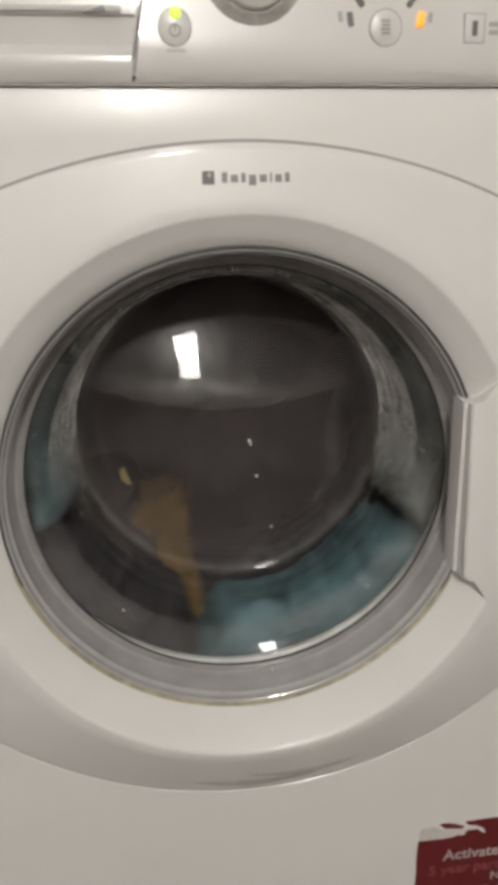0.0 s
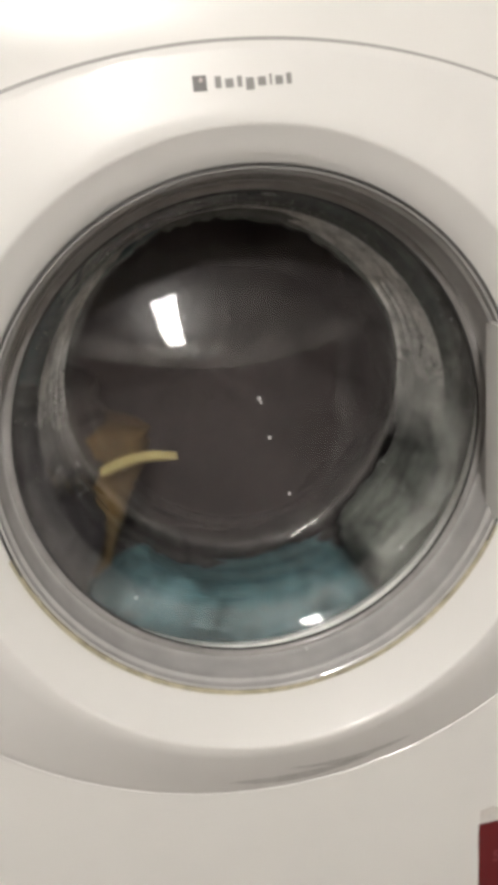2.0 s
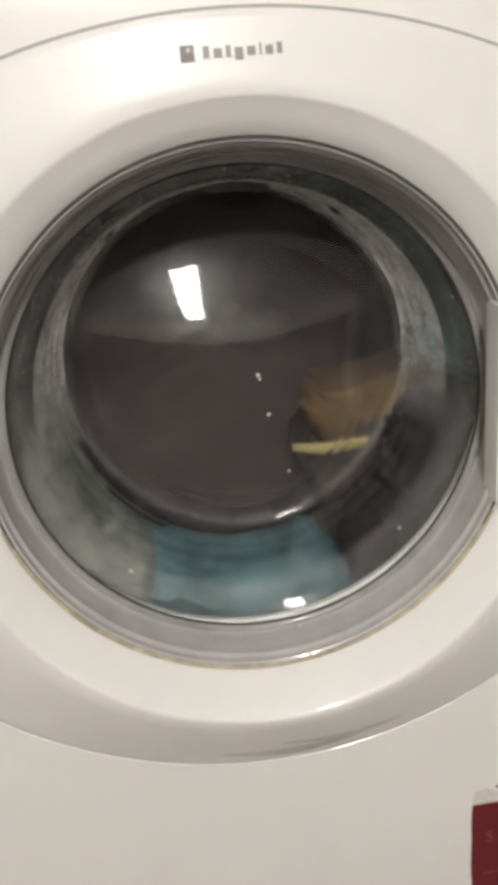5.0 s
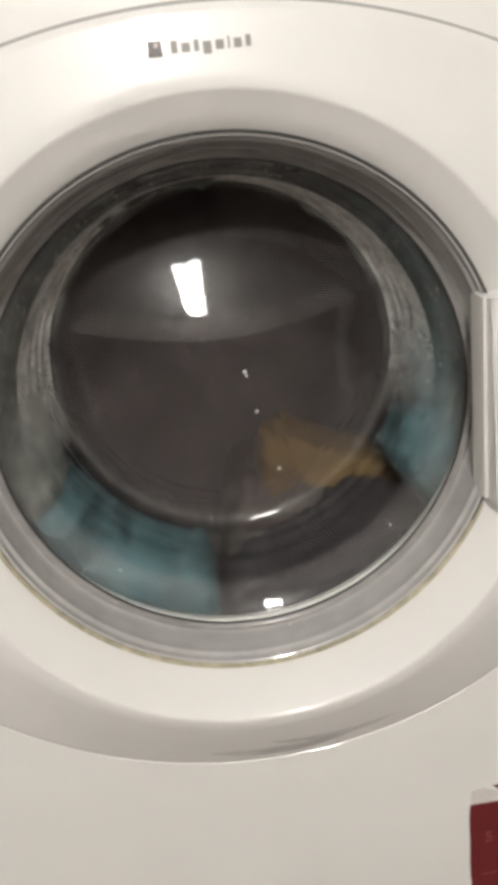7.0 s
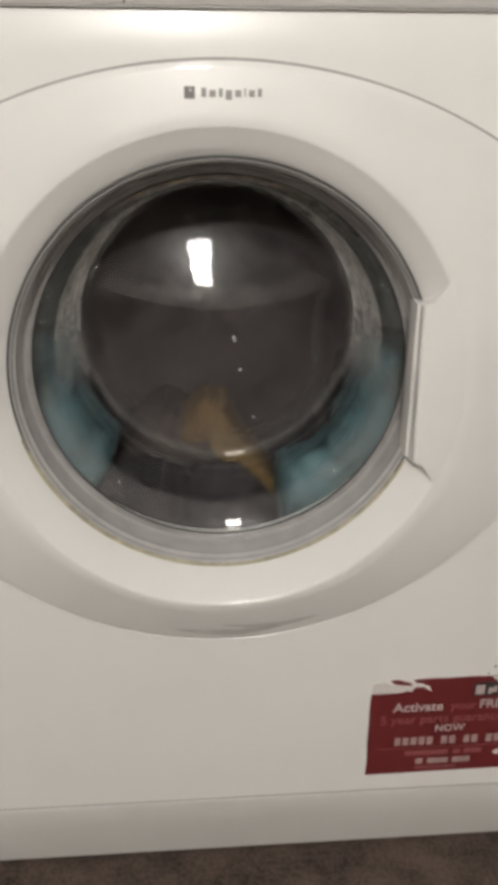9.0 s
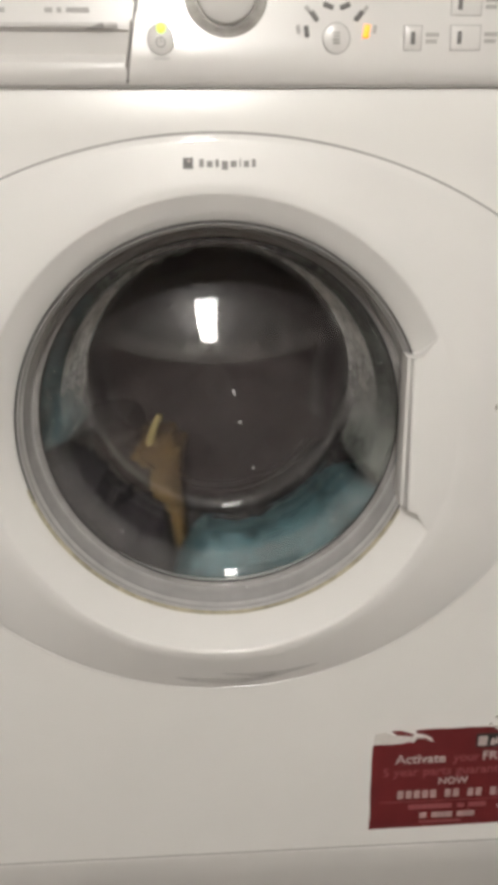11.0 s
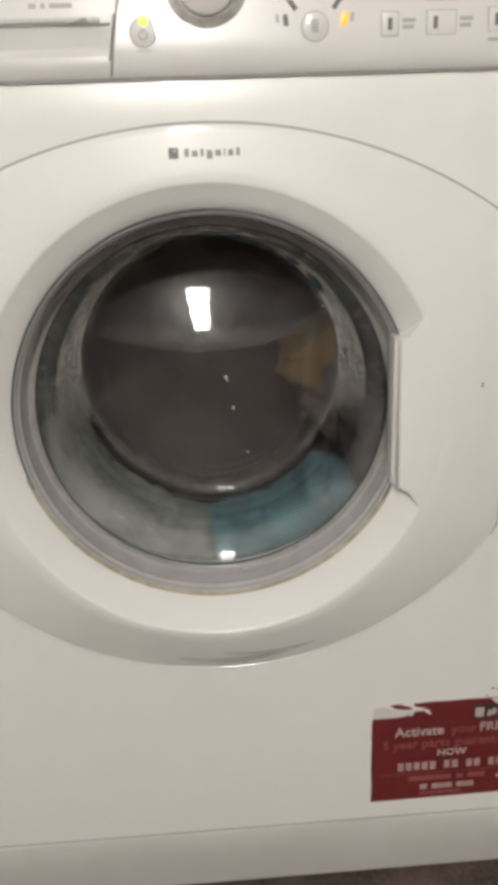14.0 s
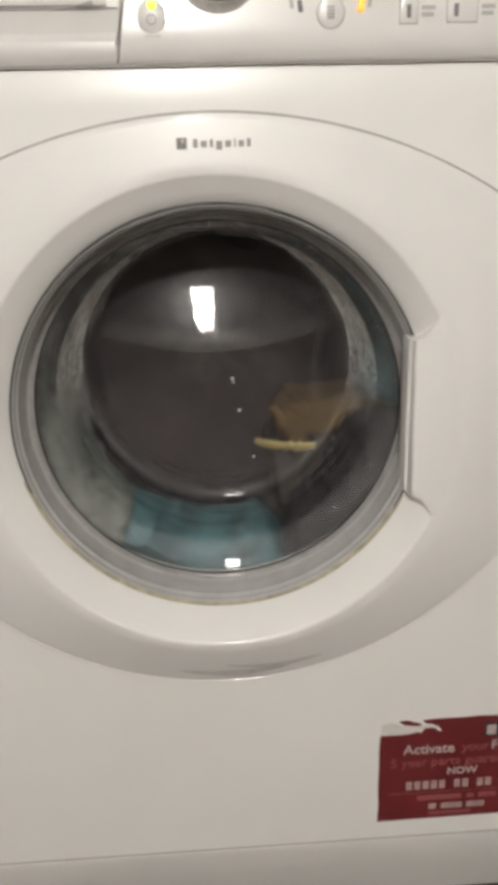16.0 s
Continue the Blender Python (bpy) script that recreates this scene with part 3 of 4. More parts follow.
def beads_mesh(spots, material, name, label):
    """Many small round beads in one mesh, each an icosahedron at (x, y, z, radius)."""
    seed = bmesh.new()
    bmesh.ops.create_icosphere(seed, subdivisions=1, radius=1)
    co = np.array([v.co for v in seed.verts])
    tri = np.array([[v.index for v in f.verts] for f in seed.faces])
    seed.free()
    spots = np.array(spots)
    verts = (spots[:, None, :3] + co[None] * spots[:, None, 3:]).reshape(-1, 3)
    faces = (tri[None] + (np.arange(len(spots)) * len(co))[:, None, None]).reshape(-1, 3)
    me = bpy.data.meshes.new(name)
    me.from_pydata(verts.tolist(), [], faces.tolist())
    me.materials.append(material)
    for p in me.polygons:
        p.use_smooth = True
    ob = new(name, me)
    ob.parent = door
    ob["label"], ob["kind"] = label, "stuff"
    return ob


def droplets():
    """Foam and water beads that cling to the inside of the glass, most of them near the top."""
    rnd = random.Random(11)
    foam, water = [], []
    while len(foam) < 1100:
        a = radians(rnd.gauss(92, 52))
        f = rnd.uniform(0.02, 0.99)
        p = wall_point(f, a)
        clump = noise.noise(Vector(p) * 55) + 0.6 * noise.noise(Vector(p) * 160) + 0.25
        if clump > rnd.uniform(-0.35, 0.55):
            foam.append((*p, rnd.uniform(0.00015, 0.00042)))
    for k in range(150):
        a = radians(rnd.gauss(95, 60))
        water.append((*wall_point(rnd.uniform(0.05, 0.98), a), rnd.uniform(0.0003, 0.0008)))
    return foam, water


foam_spots, water_spots = droplets()
beads_mesh(foam_spots, M_FOAM, "soap_foam", "grey soap foam clinging to the glass")
beads_mesh(water_spots, M_BEAD, "droplet_spray", "fine water droplets on the glass")
# beads added at chosen spots so that each catches a glint
GLINT_BEADS = [(x, end_y(x, z) - 0.0003, z, r) for x, z, r in ((0.0125, 0.4985, 0.0016), (0.0135, 0.4955, 0.0011), (0.0180, 0.4690, 0.0014), (0.0300, 0.4235, 0.0012))]
GLINT_BEADS += [(0.0200, 0.0235, CZ - 0.1495, 0.0013), (0.0215, -0.0002, CZ - 0.1570, 0.0013), (-0.0900, 0.0500, CZ - 0.1060, 0.0011), (0.0980, 0.0450, CZ - 0.0980, 0.0011)]
for x, y, z, r in GLINT_BEADS:
    bm = bmesh.new()
    bmesh.ops.create_icosphere(bm, subdivisions=2, radius=r, matrix=Matrix.Translation((x, y, z)))
    part("droplet", bm, M_BEAD, door)
for a, w in ((258, 0.0030), (266, 0.0016), (272, 0.0042), (285, 0.0022), (297, 0.0030), (239, 0.0020)):
    c, q = math.cos(radians(a)), math.sin(radians(a))
    bm = box(-w / 2, w / 2, -0.0004, 0.0010, -0.0006, 0.0008, 0.0003)
    bmesh.ops.transform(bm, matrix=pose(CX + R_RIM * c, 0.0006, CZ + R_RIM * q, 0, 270 - a, 0), verts=bm.verts)
    part("dirt_fleck", bm, M_RUST, door, "dark dirt in the seam")

# the gasket: grey rubber folds between the door and the drum
gasket_profile = [(0.170, 0.034), (0.164, 0.038), (0.160, 0.042), (0.161, 0.048), (0.158, 0.054), (0.160, 0.062), (0.164, 0.066), (0.175, 0.066), (0.175, 0.034)]
part("gasket", lathe(gasket_profile, (CX, 0, CZ), closed=True), M_GASKET, machine, "grey rubber door gasket")
part("tub", lathe([(0.172, 0.062), (0.262, 0.064), (0.262, 0.42), (0.0, 0.42)], (CX, 0, CZ)), M_DARK, machine)


# ---- the drum ----
def drum_shell():
    bm = lathe([(0.168, 0.074), (0.174, 0.070), (0.235, 0.080), (0.240, 0.090), (0.240, 0.36), (0.225, 0.372), (0.12, 0.380), (0.05, 0.365), (0.0, 0.365)], (0, 0, 0), steps=72)
    return bm


drum = part("drum", drum_shell(), M_STEEL, machine, "perforated steel drum, turning")
drum.location = (CX, 0, CZ)


def lifter():
    bm = bmesh.new()
    rows = []
    for y, h in ((0.10, 0.012), (0.12, 0.028), (0.20, 0.034), (0.30, 0.034), (0.35, 0.016)):
        rows.append([bm.verts.new((x, y, -0.239 + z)) for x, z in ((-0.028, 0.0), (-0.018, h * 0.6), (-0.008, h), (0.008, h), (0.018, h * 0.6), (0.028, 0.0))])
    for a, b in zip(rows, rows[1:]):
        for i in range(5):
            bm.faces.new((a[i], a[i + 1], b[i + 1], b[i]))
    bm.faces.new(rows[0])
    bm.faces.new(rows[-1][::-1])
    return bm


first = part("lifter", lifter(), M_STEEL, drum, "ribbed drum lifter")
for k in (1, 2):
    other = new("lifter", first.data)
    other.parent = drum
    other["label"] = "ribbed drum lifter"
    other.rotation_euler = (0, radians(120 * k), 0)


def hole_rows():
    """Small round dimples on the drum's back wall, in rings."""
    bm = bmesh.new()
    for ring, count in ((0.075, 18), (0.105, 26), (0.135, 34), (0.165, 42), (0.195, 50)):
        for i in range(count):
            a = 2 * math.pi * i / count
            y = 0.3725 if ring > 0.12 else 0.362 + 0.012 * (ring - 0.05) / 0.07
            bmesh.ops.create_circle(bm, cap_ends=True, segments=8, radius=0.0022, matrix=Matrix.Translation((ring * math.cos(a), y - 0.004, ring * math.sin(a))) @ pose(0, 0, 0, 90, 0, 0))
    return bm


part("perforations", hole_rows(), M_GAP, drum, smooth=False)["kind"] = "stuff"


def garment(name, a0, a1, r_in, y0, y1, material, seed, label, rough=0.012, r_out=0.232, fold=9.0, taper=0.25):
    """A wet garment thrown against the drum: a thick curved mass with folds, thin at both ends. Angles in degrees about the drum's axis."""
    rnd = Vector((seed * 7.3, seed * 3.1, seed * 1.7))
    bm = bmesh.new()
    steps, m = max(16, int((a1 - a0) / 2.2)), 26
    rows = []
    for i in range(steps + 1):
        f = i / steps
        a = radians(a0 + (a1 - a0) * f)
        end = min(1.0, min(f, 1 - f) / taper)
        thick = (r_out - r_in) * (0.25 + 0.75 * math.sin(end * math.pi / 2))
        row = []
        for j in range(m):
            u = 2 * math.pi * j / m
            cy, sy = math.cos(u), math.sin(u)
            # a rounded box section: front at y0, back at y1, inside towards the axis
            py = (y0 + y1) / 2 - (y1 - y0) / 2 * math.copysign(abs(cy) ** 0.6, cy)
            depth = (1 + math.copysign(abs(sy) ** 0.6, sy)) / 2
            lean = 0.002 * max(0.0, min(1.0, (py - 0.105) / 0.05)) if r_in > 0.13 else 0.0
            r = r_out - (thick + lean) * depth
            p = Vector((r * math.cos(a), py, r * math.sin(a)))
            big = noise.noise(p * 14 + rnd)
            ridge = abs(noise.noise(Vector((math.degrees(a) / fold, py * 25, r * 30)) + rnd))
            fine = noise.noise(p * 60 + rnd)
            k = depth * (rough * 1.6 * big - rough * 1.4 * ridge + rough * 0.35 * fine)
            r2 = min(r_out, max(0.03, r + k))
            py2 = max(0.0662 + 0.0130 * max(0.0, min(1.0, (r2 - 0.161) / 0.010)), py + rough * 0.9 * noise.noise(p * 22 - rnd) * (1 if cy > 0 else 0.3))
            row.append(bm.verts.new((r2 * math.cos(a), py2, r2 * math.sin(a))))
        rows.append(row)
    for a, b in zip(rows, rows[1:]):
        for j in range(m):
            bm.faces.new((a[j], a[(j + 1) % m], b[(j + 1) % m], b[j]))
    bm.faces.new(rows[0])
    bm.faces.new(rows[-1][::-1])
    ob = part(name, bm, material)
    ob.location = (CX, 0, CZ)
    ob["label"], ob["category"] = label, "laundry"
    return ob


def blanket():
    """A lumpy dark blanket added over the drum's back so that the deep view stays dark."""
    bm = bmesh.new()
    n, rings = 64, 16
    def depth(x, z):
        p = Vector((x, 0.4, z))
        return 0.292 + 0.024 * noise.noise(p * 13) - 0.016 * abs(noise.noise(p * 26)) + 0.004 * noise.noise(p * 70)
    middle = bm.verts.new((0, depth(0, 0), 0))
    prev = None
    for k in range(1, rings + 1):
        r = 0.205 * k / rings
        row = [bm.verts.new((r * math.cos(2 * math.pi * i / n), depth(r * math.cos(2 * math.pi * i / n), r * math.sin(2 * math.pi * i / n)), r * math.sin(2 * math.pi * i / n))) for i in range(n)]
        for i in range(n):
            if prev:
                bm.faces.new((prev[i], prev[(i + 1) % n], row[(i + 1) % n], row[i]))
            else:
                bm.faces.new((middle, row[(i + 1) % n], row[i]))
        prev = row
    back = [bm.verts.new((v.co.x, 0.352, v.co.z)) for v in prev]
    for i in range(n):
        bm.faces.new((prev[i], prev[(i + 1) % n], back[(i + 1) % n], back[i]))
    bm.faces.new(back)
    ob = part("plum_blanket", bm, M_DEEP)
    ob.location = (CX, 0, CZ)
    ob["label"], ob["category"] = "dark plum blanket added against the drum's back to keep it dark", "laundry"
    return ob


laundry = [
    garment("teal_towel", 131, 203, 0.140, 0.067, 0.168, M_TEAL, 1, "wet teal terry towel pressed against the drum wall", rough=0.008, fold=5.0, taper=0.14),
    garment("teal_towel", 257, 339, 0.140, 0.067, 0.168, M_TEAL, 2, "wet teal terry towel pressed against the drum wall", rough=0.008, fold=5.0, taper=0.14),
    garment("grey_towel", -30, 152, 0.140, 0.067, 0.172, M_GREYCLOTH, 3, "wet grey green towel spread along the drum wall", rough=0.0065, fold=5.0, taper=0.07),
    garment("plum_garment", 193, 266, 0.139, 0.067, 0.20, M_PURPLE, 4, "dark plum garment pressed against the drum wall", rough=0.012, fold=5.0),
    # bedding here and the blanket below are added to darken the deep drum
    garment("plum_bedding", 0, 374, 0.165, 0.150, 0.345, M_DEEP, 8, "dark plum bedding added along the deep drum wall to keep it dark", rough=0.012, fold=6.0, taper=0.1),
    garment("brown_garment", 200, 247, 0.103, 0.138, 0.30, M_BROWN, 5, "dark brown garment bunched deep in the drum", rough=0.014, r_out=0.20),
    blanket(),
    garment("ochre_garment", 213, 262, 0.074, 0.146, 0.24, M_ORANGE, 6, "ochre yellow garment folded in the drum", rough=0.012, r_out=0.20, taper=0.38),
]


HEM_ANGLE, HEM_R = 234.0, 0.110


def hem():
    """A pale stitched hem, rooted at its own origin and reaching along +x, a little bent."""
    bm = bmesh.new()
    rows = []
    for k in range(15):
        f = k / 14
        w = 0.0044 * (0.72 + 0.28 * math.sin(f * 2.6 + 0.6))
        x, z = 0.058 * f, 0.0045 * math.sin(f * 2.9)
        y = 0.003 * math.sin(f * 4.0)
        rows.append([bm.verts.new((x, y + d, z + u)) for u, d in ((-w, 0.0), (-w * 0.5, -0.0022), (w * 0.5, -0.0018), (w, 0.0), (w * 0.5, 0.004), (-w * 0.5, 0.004))])
    for a, b in zip(rows, rows[1:]):
        for j in range(6):
            bm.faces.new((a[j], a[(j + 1) % 6], b[(j + 1) % 6], b[j]))
    bm.faces.new(rows[0])
    bm.faces.new(rows[-1][::-1])
    return bm


ochre_hem = part("hem", hem(), M_HEM, laundry[-1], "pale yellow hem")


# ---- the console ----
def seam_x(z):
    """The slanting joint between drawer and console."""
    return -0.0588 + 0.165 * (z - 0.740)


def console():
    """The fascia: upright, leaning back a little, with a rounded lower lip."""
    bm = bmesh.new()
    prof = [(0.02, CONSOLE_Z + 0.001), (-0.001, CONSOLE_Z + 0.001), (-0.0026, CONSOLE_Z + 0.003), (-0.0040, CONSOLE_Z + 0.008), (-0.0044, CONSOLE_Z + 0.012), (-0.0046, CONSOLE_Z + 0.016), (-0.0045, CONSOLE_Z + 0.021), (-0.004, CONSOLE_Z + 0.026), (0.002, 0.818), (0.02, 0.819)]
    rows = [[bm.verts.new((seam_x(z) + 0.0008 if x is None else x, y, z)) for y, z in prof] for x in (None, 0.06, 0.18, HALF - 0.001)]
    for a, b in zip(rows, rows[1:]):
        for i in range(len(prof) - 1):
            bm.faces.new((a[i], a[i + 1], b[i + 1], b[i]))
    bm.faces.new(rows[0])
    bm.faces.new(rows[-1][::-1])
    return bm


part("console", console(), M_CONSOLE, machine, "pale grey white control console")
part("gap_line", box(-HALF + 0.004, HALF - 0.004, -0.0003, 0.01, CONSOLE_Z - 0.0004, CONSOLE_Z + 0.0012), M_PALEGREY, machine)


def drawer_front():
    bm = bmesh.new()
    prof = [(0.02, CONSOLE_Z + 0.001), (-0.001, CONSOLE_Z + 0.001), (-0.0026, CONSOLE_Z + 0.003), (-0.0040, CONSOLE_Z + 0.008), (-0.0046, CONSOLE_Z + 0.0135), (-0.0040, CONSOLE_Z + 0.0148), (-0.0016, CONSOLE_Z + 0.0158), (0.0010, CONSOLE_Z + 0.020), (-0.0012, CONSOLE_Z + 0.0335), (-0.0035, CONSOLE_Z + 0.0345), (-0.0035, CONSOLE_Z + 0.039), (0.002, 0.818), (0.02, 0.819)]
    rows = [[bm.verts.new((seam_x(z) - 0.0008 if x is None else x, y, z)) for y, z in prof] for x in (-HALF + 0.001, -0.2, -0.12, None)]
    for a, b in zip(rows, rows[1:]):
        for i in range(len(prof) - 1):
            bm.faces.new((a[i], a[i + 1], b[i + 1], b[i]))
    bm.faces.new(rows[0])
    bm.faces.new(rows[-1][::-1])
    return bm


drawer = part("detergent_drawer", drawer_front(), M_CONSOLE, machine, "detergent drawer with a finger recess")
bm = box(-0.0026, -0.0012, -0.0088, 0.012, CONSOLE_Z + 0.012, CONSOLE_Z + 0.040, 0.0006)
for v in bm.verts:
    v.co.x += seam_x(v.co.z)
part("cheek", bm, M_CONSOLE, drawer)
part("slot", box(-0.150, -0.064, -0.0052, 0.0, CONSOLE_Z + 0.0352, CONSOLE_Z + 0.0385, 0.0006), M_FAINT, drawer)
part("pointer", slab([(-0.084, CONSOLE_Z + 0.0345), (-0.072, CONSOLE_Z + 0.0352), (-0.0735, CONSOLE_Z + 0.0382)], -0.0062, -0.004), M_WORD, drawer)
for x0, x1 in ((-0.150, -0.137), (-0.111, -0.106), (-0.103, -0.100), (-0.097, -0.082)):
    part("print_bar", box(x0, x1, -0.0032, -0.001, 0.7795, 0.7825), M_PALEGREY, drawer)
bm = box(-0.0016, 0.0016, -0.002, 0.012, CONSOLE_Z + 0.004, 0.818)
for v in bm.verts:
    v.co.x += seam_x(v.co.z)
part("drawer_seam", bm, M_WORD, machine)

LEAN_BACK = 0.006 / 0.057    # the fascia's lean


def face_y(z):
    return -0.004 + (z - 0.761) * LEAN_BACK


def button_disc(name, x, z, rx, rz, label):
    y = face_y(z)
    ob = part(name, slab(disc_outline(x, z, rx, rz), y - 0.0016, y + 0.002, 0.0006), M_CONSOLE, machine, label)
    part("outline", frame_loop(disc_outline(x, z, rx + 0.0007, rz + 0.0007), 0.0008, y - 0.0010, y + 0.001), M_PALEGREY, ob)
    return ob


power = button_disc("power_button", -0.0355, 0.7633, 0.0088, 0.0092, "round power button with lit green lamp")
y = face_y(0.769)
part("lamp", slab(disc_outline(-0.0350, 0.7700, 0.0030, 0.0030, 18), y - 0.0036, y, 0.0008), M_LED_GREEN, power, "lit green lamp")
part("symbol", frame_loop(disc_outline(-0.0355, 0.7615, 0.0034, 0.0034, 18), 0.0009, face_y(0.7615) - 0.0022, face_y(0.7615)), M_PALEGREY, power)
part("symbol_bar", box(-0.0359, -0.0351, face_y(0.763) - 0.0022, face_y(0.763), 0.7615, 0.7652), M_PALEGREY, power)
part("print_bar", box(-0.0405, -0.0300, -0.0052, 0.001, 0.7512, 0.7526), M_FAINT, machine)


def dial():
    cx, cz = 0.0087, 0.7915
    y = face_y(cz)
    ob = part("program_dial", lathe([(0.0, -0.013), (0.017, -0.012), (0.0195, -0.010), (0.0205, -0.004), (0.0205, 0.001), (0.0, 0.001)], (cx, y, cz), steps=48), M_CONSOLE, machine, "round programme dial with a chrome ring")
    part("chrome_ring", lathe([(0.0200, 0.0015), (0.0203, -0.0065), (0.0218, -0.0082), (0.0245, -0.0065), (0.0280, -0.0015), (0.0284, 0.0015)], (cx, y, cz), steps=56, closed=True), M_CHROME, ob, "worn chrome ring")
    part("mark", box(cx - 0.001, cx + 0.001, y - 0.0135, y - 0.011, cz + 0.006, cz + 0.016), M_GREY, ob)


dial()
spin = button_disc("spin_button", 0.0828, 0.7640, 0.0090, 0.0092, "round button with a grey symbol")
for k in range(4):
    z = 0.7605 + 0.0021 * k
    part("symbol_bar", box(0.0805 - 0.0004 * (k % 2), 0.0851, face_y(z) - 0.0022, face_y(z), z, z + 0.0013), M_PALEGREY, spin)
LAMPS = ((0.0626, 0.7684, 8), (0.0679, 0.7779, 38), (0.0773, 0.7842, 70), (0.0886, 0.7842, 110), (0.0980, 0.7781, 142), (0.1033, 0.7685, 172))
for k, (x, z, a) in enumerate(LAMPS):
    bm = box(-0.0016, 0.0016, -0.0012, 0.001, -0.0036, 0.0036, 0.0005)
    bmesh.ops.transform(bm, matrix=pose(x, face_y(z), z, 0, -a, 0), verts=bm.verts)
    lit = k == 5
    if lit:
        bmesh.ops.scale(bm, vec=(1.25, 1.6, 1.1), space=Matrix.Translation((-x, -face_y(z), -z)), verts=bm.verts)
    part("indicator_lamp", bm, M_LED_ORANGE if lit else M_GREY, machine, "lit orange indicator lamp" if lit else "dark grey indicator lamp")
    d = math.atan2(z - 0.7640, x - 0.0828)
    bm = box(-0.0012, 0.0012, -0.0004, 0.001, -0.0026, 0.0026)
    bmesh.ops.transform(bm, matrix=pose(x + 0.0058 * math.cos(d), face_y(z), z + 0.0058 * math.sin(d), 0, -a, 0), verts=bm.verts)
    part("print_mark", bm, M_PALEGREY, machine)


def option_button(x0, x1, z0, z1, bars_at):
    z = (z0 + z1) / 2
    y = face_y(z)
    ob = part("option_button", slab(rect_outline(x0, x1, z0, z1), y - 0.0014, y + 0.003, 0.0005), M_CONSOLE, machine, "small square option button with dark lamp bar")
    part("outline", frame_loop(rect_outline(x0 - 0.0006, x1 + 0.0006, z0 - 0.0006, z1 + 0.0006), 0.0008, y - 0.0008, y + 0.001), M_PALEGREY, ob)
    part("lamp_bar", box(x0 + 0.0042, x0 + 0.0070, y - 0.0022, y, z - 0.0038, z + 0.0038), M_GREY, ob)
    for k in range(2 if bars_at else 0):
        zb = z + 0.0024 - 0.0042 * k
        part("print_bar", box(x1 + 0.0032, x1 + 0.0125 - 0.0012 * k, face_y(zb) - 0.0003, face_y(zb) + 0.001, zb - 0.0013, zb + 0.0013), M_PALEGREY, machine)


option_button(0.1294, 0.1408, 0.7568, 0.7716, True)
option_button(0.1614, 0.1815, 0.7570, 0.7720, True)
option_button(0.1614, 0.1815, 0.7784, 0.7932, True)
option_button(0.2050, 0.2260, 0.7580, 0.7730, False)
option_button(0.2050, 0.2260, 0.7790, 0.7940, False)
part("print_bar", box(0.2050, 0.2220, face_y(0.7535) - 0.0006, face_y(0.7535) + 0.001, 0.7520, 0.7540), M_PALEGREY, machine)

# ---- badge: plain shapes in place of the maker's mark ----
badge = part("badge", slab(rect_outline(-0.0233, -0.0163, 0.6816, 0.6890), -0.0142, -0.010), M_GREY, machine, "small dark grey square badge")


def on_surround(ob, lift=0.0006):
    for v in ob.data.vertices:
        front = v.co.y < -0.012
        v.co.y = surround_y(v.co.x, v.co.z) - (lift if front else -0.001)
    return ob


on_surround(badge)
on_surround(part("badge_dot", slab(disc_outline(-0.0192, 0.6868, 0.0011, 0.0011, 12), -0.0144, -0.010), M_WHITEINK, badge))
for v in badge.children[0].data.vertices:
    v.co.y -= 0.0004
x = -0.0120
for w, h, low in ((0.0036, 0.0056, 0), (0.0046, 0.0042, 0), (0.0028, 0.0052, 0), (0.0046, 0.0058, -0.0017), (0.0046, 0.0042, 0), (0.0014, 0.0054, 0), (0.0042, 0.0042, 0), (0.0030, 0.0052, 0)):
    on_surround(part("wordmark_bar", slab(rect_outline(x, x + w - 0.0004, 0.6826 + low, 0.6826 + low + h), -0.0142, -0.010), M_WORD, badge))
    x += w + 0.0016


# ---- the red sticker ----
def lettering(text, x, z, size, material, parent, bold=0.0):
    cu = bpy.data.curves.new("lettering", "FONT")
    cu.body = text
    cu.size = size
    cu.extrude = 0.00012
    cu.offset = bold
    cu.resolution_u = 3
    cu.materials.append(material)
    ob = new("lettering", cu)
    ob.parent = parent
    ob.matrix_basis = pose(x, -0.0011, z, 90, 0, 0)
    return ob


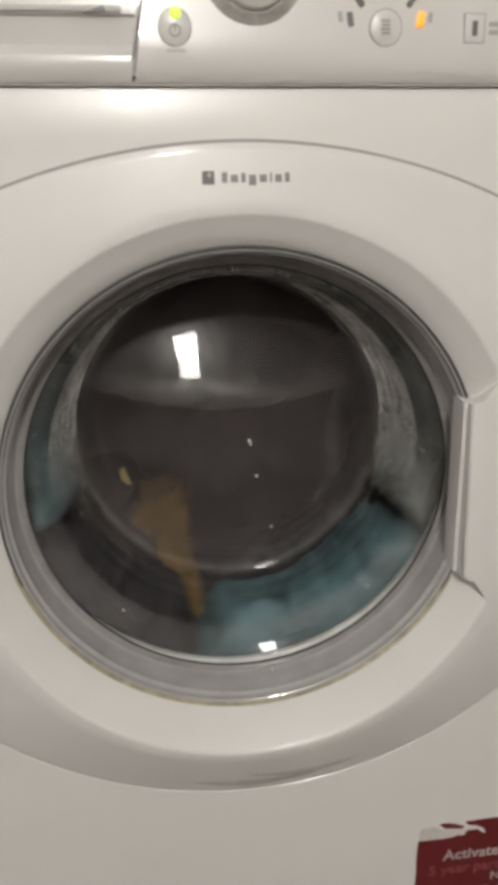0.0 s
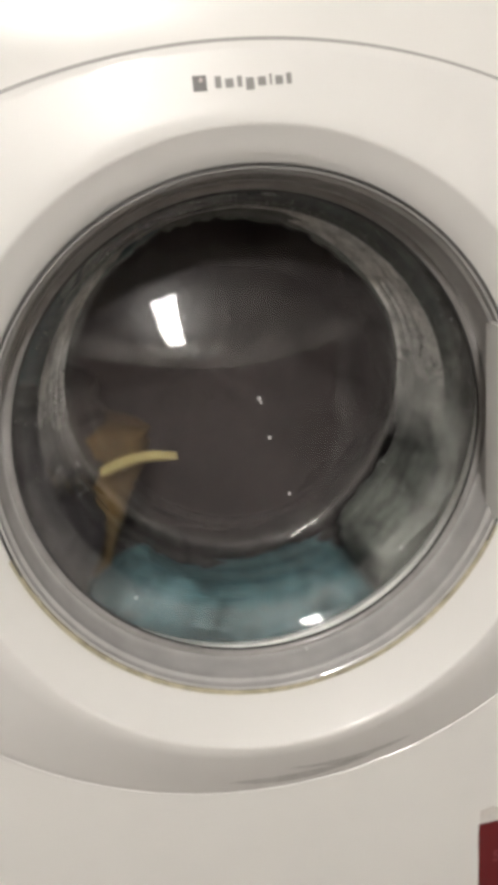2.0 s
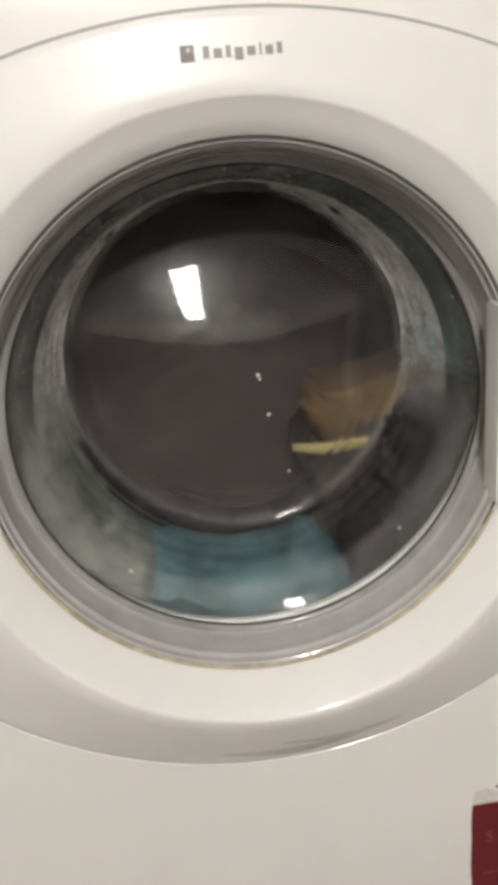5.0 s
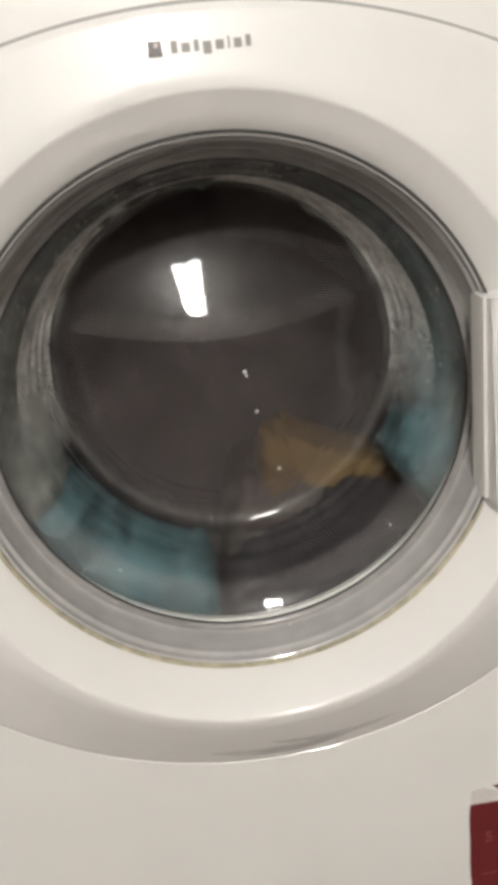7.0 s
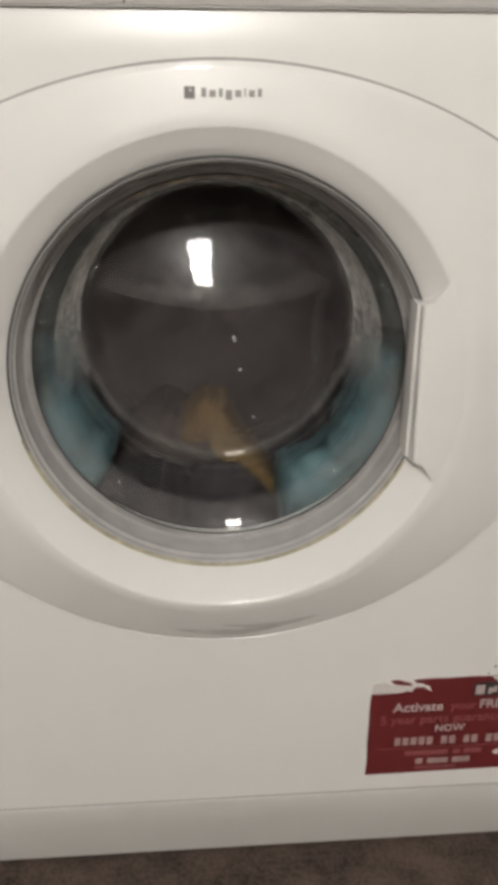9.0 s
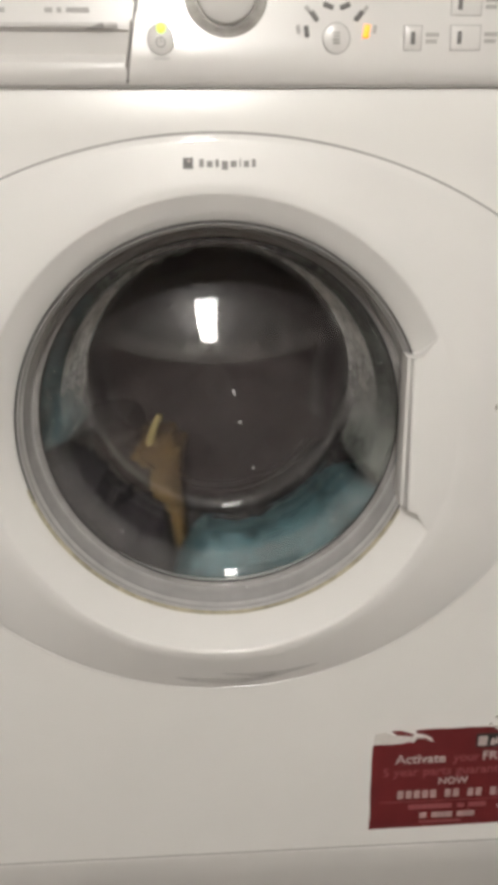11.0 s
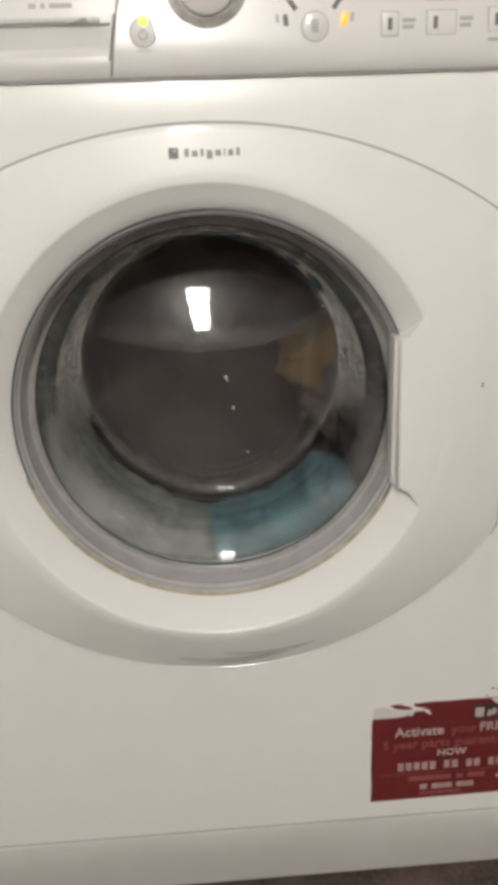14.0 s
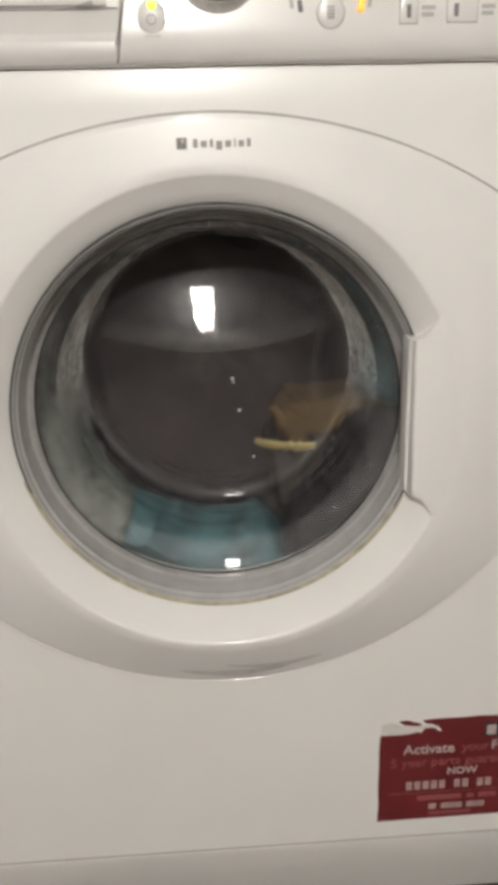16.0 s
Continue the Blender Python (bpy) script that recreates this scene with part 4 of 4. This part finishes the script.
def sticker():
    rnd = random.Random(4)
    edge = [(0.1328, 0.0844), (0.270, 0.0858), (0.271, 0.1962)]
    edge += [(0.262, 0.1965), (0.252, 0.1972), (0.244, 0.1964), (0.225, 0.1968), (0.205, 0.1963), (0.190, 0.1967), (0.172, 0.1958), (0.174, 0.1925), (0.180, 0.1915), (0.187, 0.188), (0.190, 0.182), (0.1865, 0.1835), (0.183, 0.1868), (0.174, 0.1868), (0.171, 0.182), (0.167, 0.1832), (0.160, 0.1815), (0.147, 0.1810), (0.1335, 0.1812)]
    for z in (0.172, 0.160, 0.150, 0.138, 0.125, 0.113, 0.1075, 0.104, 0.096, 0.092, 0.089):
        edge.append((0.1330 + rnd.uniform(-0.0004, 0.0006), z))
    ob = part("sticker", slab(edge, -0.0006, 0.0002), M_RED, machine, "torn red sticker with white lettering", smooth=False)
    part("red_flake", slab([(0.150, 0.1957), (0.158, 0.1963), (0.1715, 0.1915), (0.169, 0.1895), (0.161, 0.1905), (0.155, 0.1915)], -0.0006, 0.0002), M_RED, ob)
    part("torn_backing", slab([(0.1338, 0.1816), (0.147, 0.1814), (0.166, 0.1838), (0.1705, 0.1826), (0.174, 0.1873), (0.183, 0.1874), (0.186, 0.188), (0.179, 0.1910), (0.172, 0.1895), (0.168, 0.1885), (0.160, 0.1898), (0.152, 0.191), (0.144, 0.1948), (0.1345, 0.193)], -0.0004, 0.0002), M_TORN, ob, "torn white paper backing")
    part("peeled_patch", slab([(0.2455, 0.1963), (0.252, 0.1968), (0.262, 0.1962), (0.258, 0.1925), (0.2615, 0.1895), (0.254, 0.189), (0.250, 0.1920)], -0.0009, -0.0003), M_TORN, ob)
    part("emblem", slab(rect_outline(0.2295, 0.264, 0.1748, 0.1895), -0.0009, -0.0003), M_BLACKINK, ob)
    part("emblem_mark", slab(rect_outline(0.2315, 0.2400, 0.1765, 0.1868), -0.0012, -0.0006), M_WHITEINK, ob)
    for x, z in ((0.243, 0.177), (0.2475, 0.1785), (0.2535, 0.178), (0.258, 0.182)):
        part("emblem_fleck", slab([(x, z), (x + 0.004, z - 0.0006), (x + 0.0046, z + 0.006), (x + 0.0012, z + 0.0072)], -0.0012, -0.0006), M_WHITEINK, ob)
    lettering("Activate", 0.1550, 0.1600, 0.0142, M_WHITEINK, ob, 0.00025)
    lettering("your", 0.2095, 0.1602, 0.0132, M_PINKINK, ob, 0.0001)
    lettering("FREE", 0.2365, 0.1606, 0.0138, M_WHITEINK, ob, 0.00015)
    lettering("5 year parts guarantee", 0.1432, 0.1458, 0.0136, M_PINKINK, ob, 0.0001)
    lettering("NOW", 0.1965, 0.1348, 0.0108, M_WHITEINK, ob, 0.0002)
    x = 0.1590
    for k in range(11):
        part("print_bar", slab(rect_outline(x, x + 0.0056, 0.1192, 0.1282), -0.0009, -0.0003), M_DIMINK, ob)
        x += 0.0078 + (0.0062 if k in (4, 6, 8) else 0.0)
    part("rule", slab(rect_outline(0.142, 0.262, 0.1150, 0.1156), -0.0009, -0.0003), M_PINKINK, ob)
    for x0, x1, z, h, mat in ((0.170, 0.212, 0.1062, 0.0055, M_PINKINK), (0.217, 0.224, 0.1062, 0.0050, M_PINKINK), (0.228, 0.245, 0.1062, 0.0055, M_PINKINK), (0.1812, 0.1880, 0.0955, 0.0062, M_DIMINK), (0.1930, 0.2130, 0.0955, 0.0062, M_DIMINK), (0.2175, 0.2345, 0.0955, 0.0062, M_DIMINK), (0.181, 0.222, 0.0895, 0.0026, M_PINKINK)):
        part("print_bar", slab(rect_outline(x0, x1, z, z + h), -0.0009, -0.0003), mat, ob)
    part("nick", slab([(0.256, 0.1060), (0.262, 0.1100), (0.264, 0.1040), (0.259, 0.1030)], -0.0009, -0.0003), M_TORN, ob)


sticker()


# ---- small marks on the enamel ----
def smudge(name, outline, material, label):
    ob = part(name, slab(outline, -0.0142, -0.010), material, machine, label, smooth=False)
    return on_surround(ob, 0.00015)


def stain(name, outline, material, label):
    """A mark with no thickness that lies on the surround."""
    bm = bmesh.new()
    n = len(outline) // 2
    low = [bm.verts.new((x, surround_y(x, z) - 0.0004, z)) for x, z in outline[:n]]
    top = [bm.verts.new((x, surround_y(x, z) - 0.0004, z)) for x, z in outline[n:][::-1]]
    for i in range(n - 1):
        bm.faces.new((low[i], low[i + 1], top[i + 1], top[i]))
    return part(name, bm, material, machine, label)


def streak(x0, x1, z0, z1, thick, seed):
    rnd = random.Random(seed)
    top, low = [], []
    for k in range(13):
        f = k / 12
        x, z = x0 + (x1 - x0) * f, z0 + (z1 - z0) * f - 0.006 * math.sin(f * math.pi)
        h = thick * (math.sin(f * math.pi) ** 0.7) * rnd.uniform(0.8, 1.05) + 0.0001
        top.append((x, z + h))
        low.append((x, z - h))
    return low + top[::-1]


M_SMUDGE = film_material("grey scuff", 0.10, 0.42, 0.25, 0.85, 70, colour=(0.36, 0.35, 0.34))
stain("scuff", streak(-0.045, 0.052, 0.2695, 0.2690, 0.0042, 1), M_SMUDGE, "long soft grey scuff")
stain("scuff", streak(-0.005, 0.080, 0.2745, 0.2785, 0.0030, 2), M_SMUDGE, "long soft grey scuff")
smudge("speck", disc_outline(0.2157, 0.5037, 0.0008, 0.0022, 10), M_RUST, "small dark speck")
for x, z, w, h in ((0.2472, 0.2070, 0.0040, 0.0007), (0.2535, 0.2055, 0.0052, 0.0010), (0.2420, 0.1995, 0.0028, 0.0006), (0.2600, 0.2120, 0.0030, 0.0009)):
    part("dirt_fleck", slab(disc_outline(x, z, w * 0.5, h, 9), -0.0004, 0.0002), M_RUST, machine, "brown dirt fleck")


# ---- what moves ----
TURN_RATE, TURN_START = 523.2, 0.0


def hem_pose(turn):
    """The hem swings about its root as the drum turns: it lags on the way down, leads on the way up and tucks in between."""
    here = radians(HEM_ANGLE + turn)
    a = radians(HEM_ANGLE)
    tuck = max(0.0, min(1.0, max((math.sin(here) + 0.40) / 0.45, (0.74 - abs(math.cos(here))) / 0.2)))
    swing = 30.0 * math.sin(here - radians(270)) * (1 - tuck) + 85.0 * tuck
    return pose(HEM_R * math.cos(a), 0.114 + 0.09 * tuck, HEM_R * math.sin(a), 0, -(HEM_ANGLE + 180 + swing), 0)


def motions():
    rows, swings = [], []
    for i in range(161):
        t = i / 10
        turn = TURN_START + TURN_RATE * t
        rows.append((t, pose(CX, 0, CZ, 0, -turn, 0)))
        swings.append((t, hem_pose(turn)))
    for thing in (drum, *laundry):
        walk(thing, rows)
    walk(ochre_hem, swings)


motions()
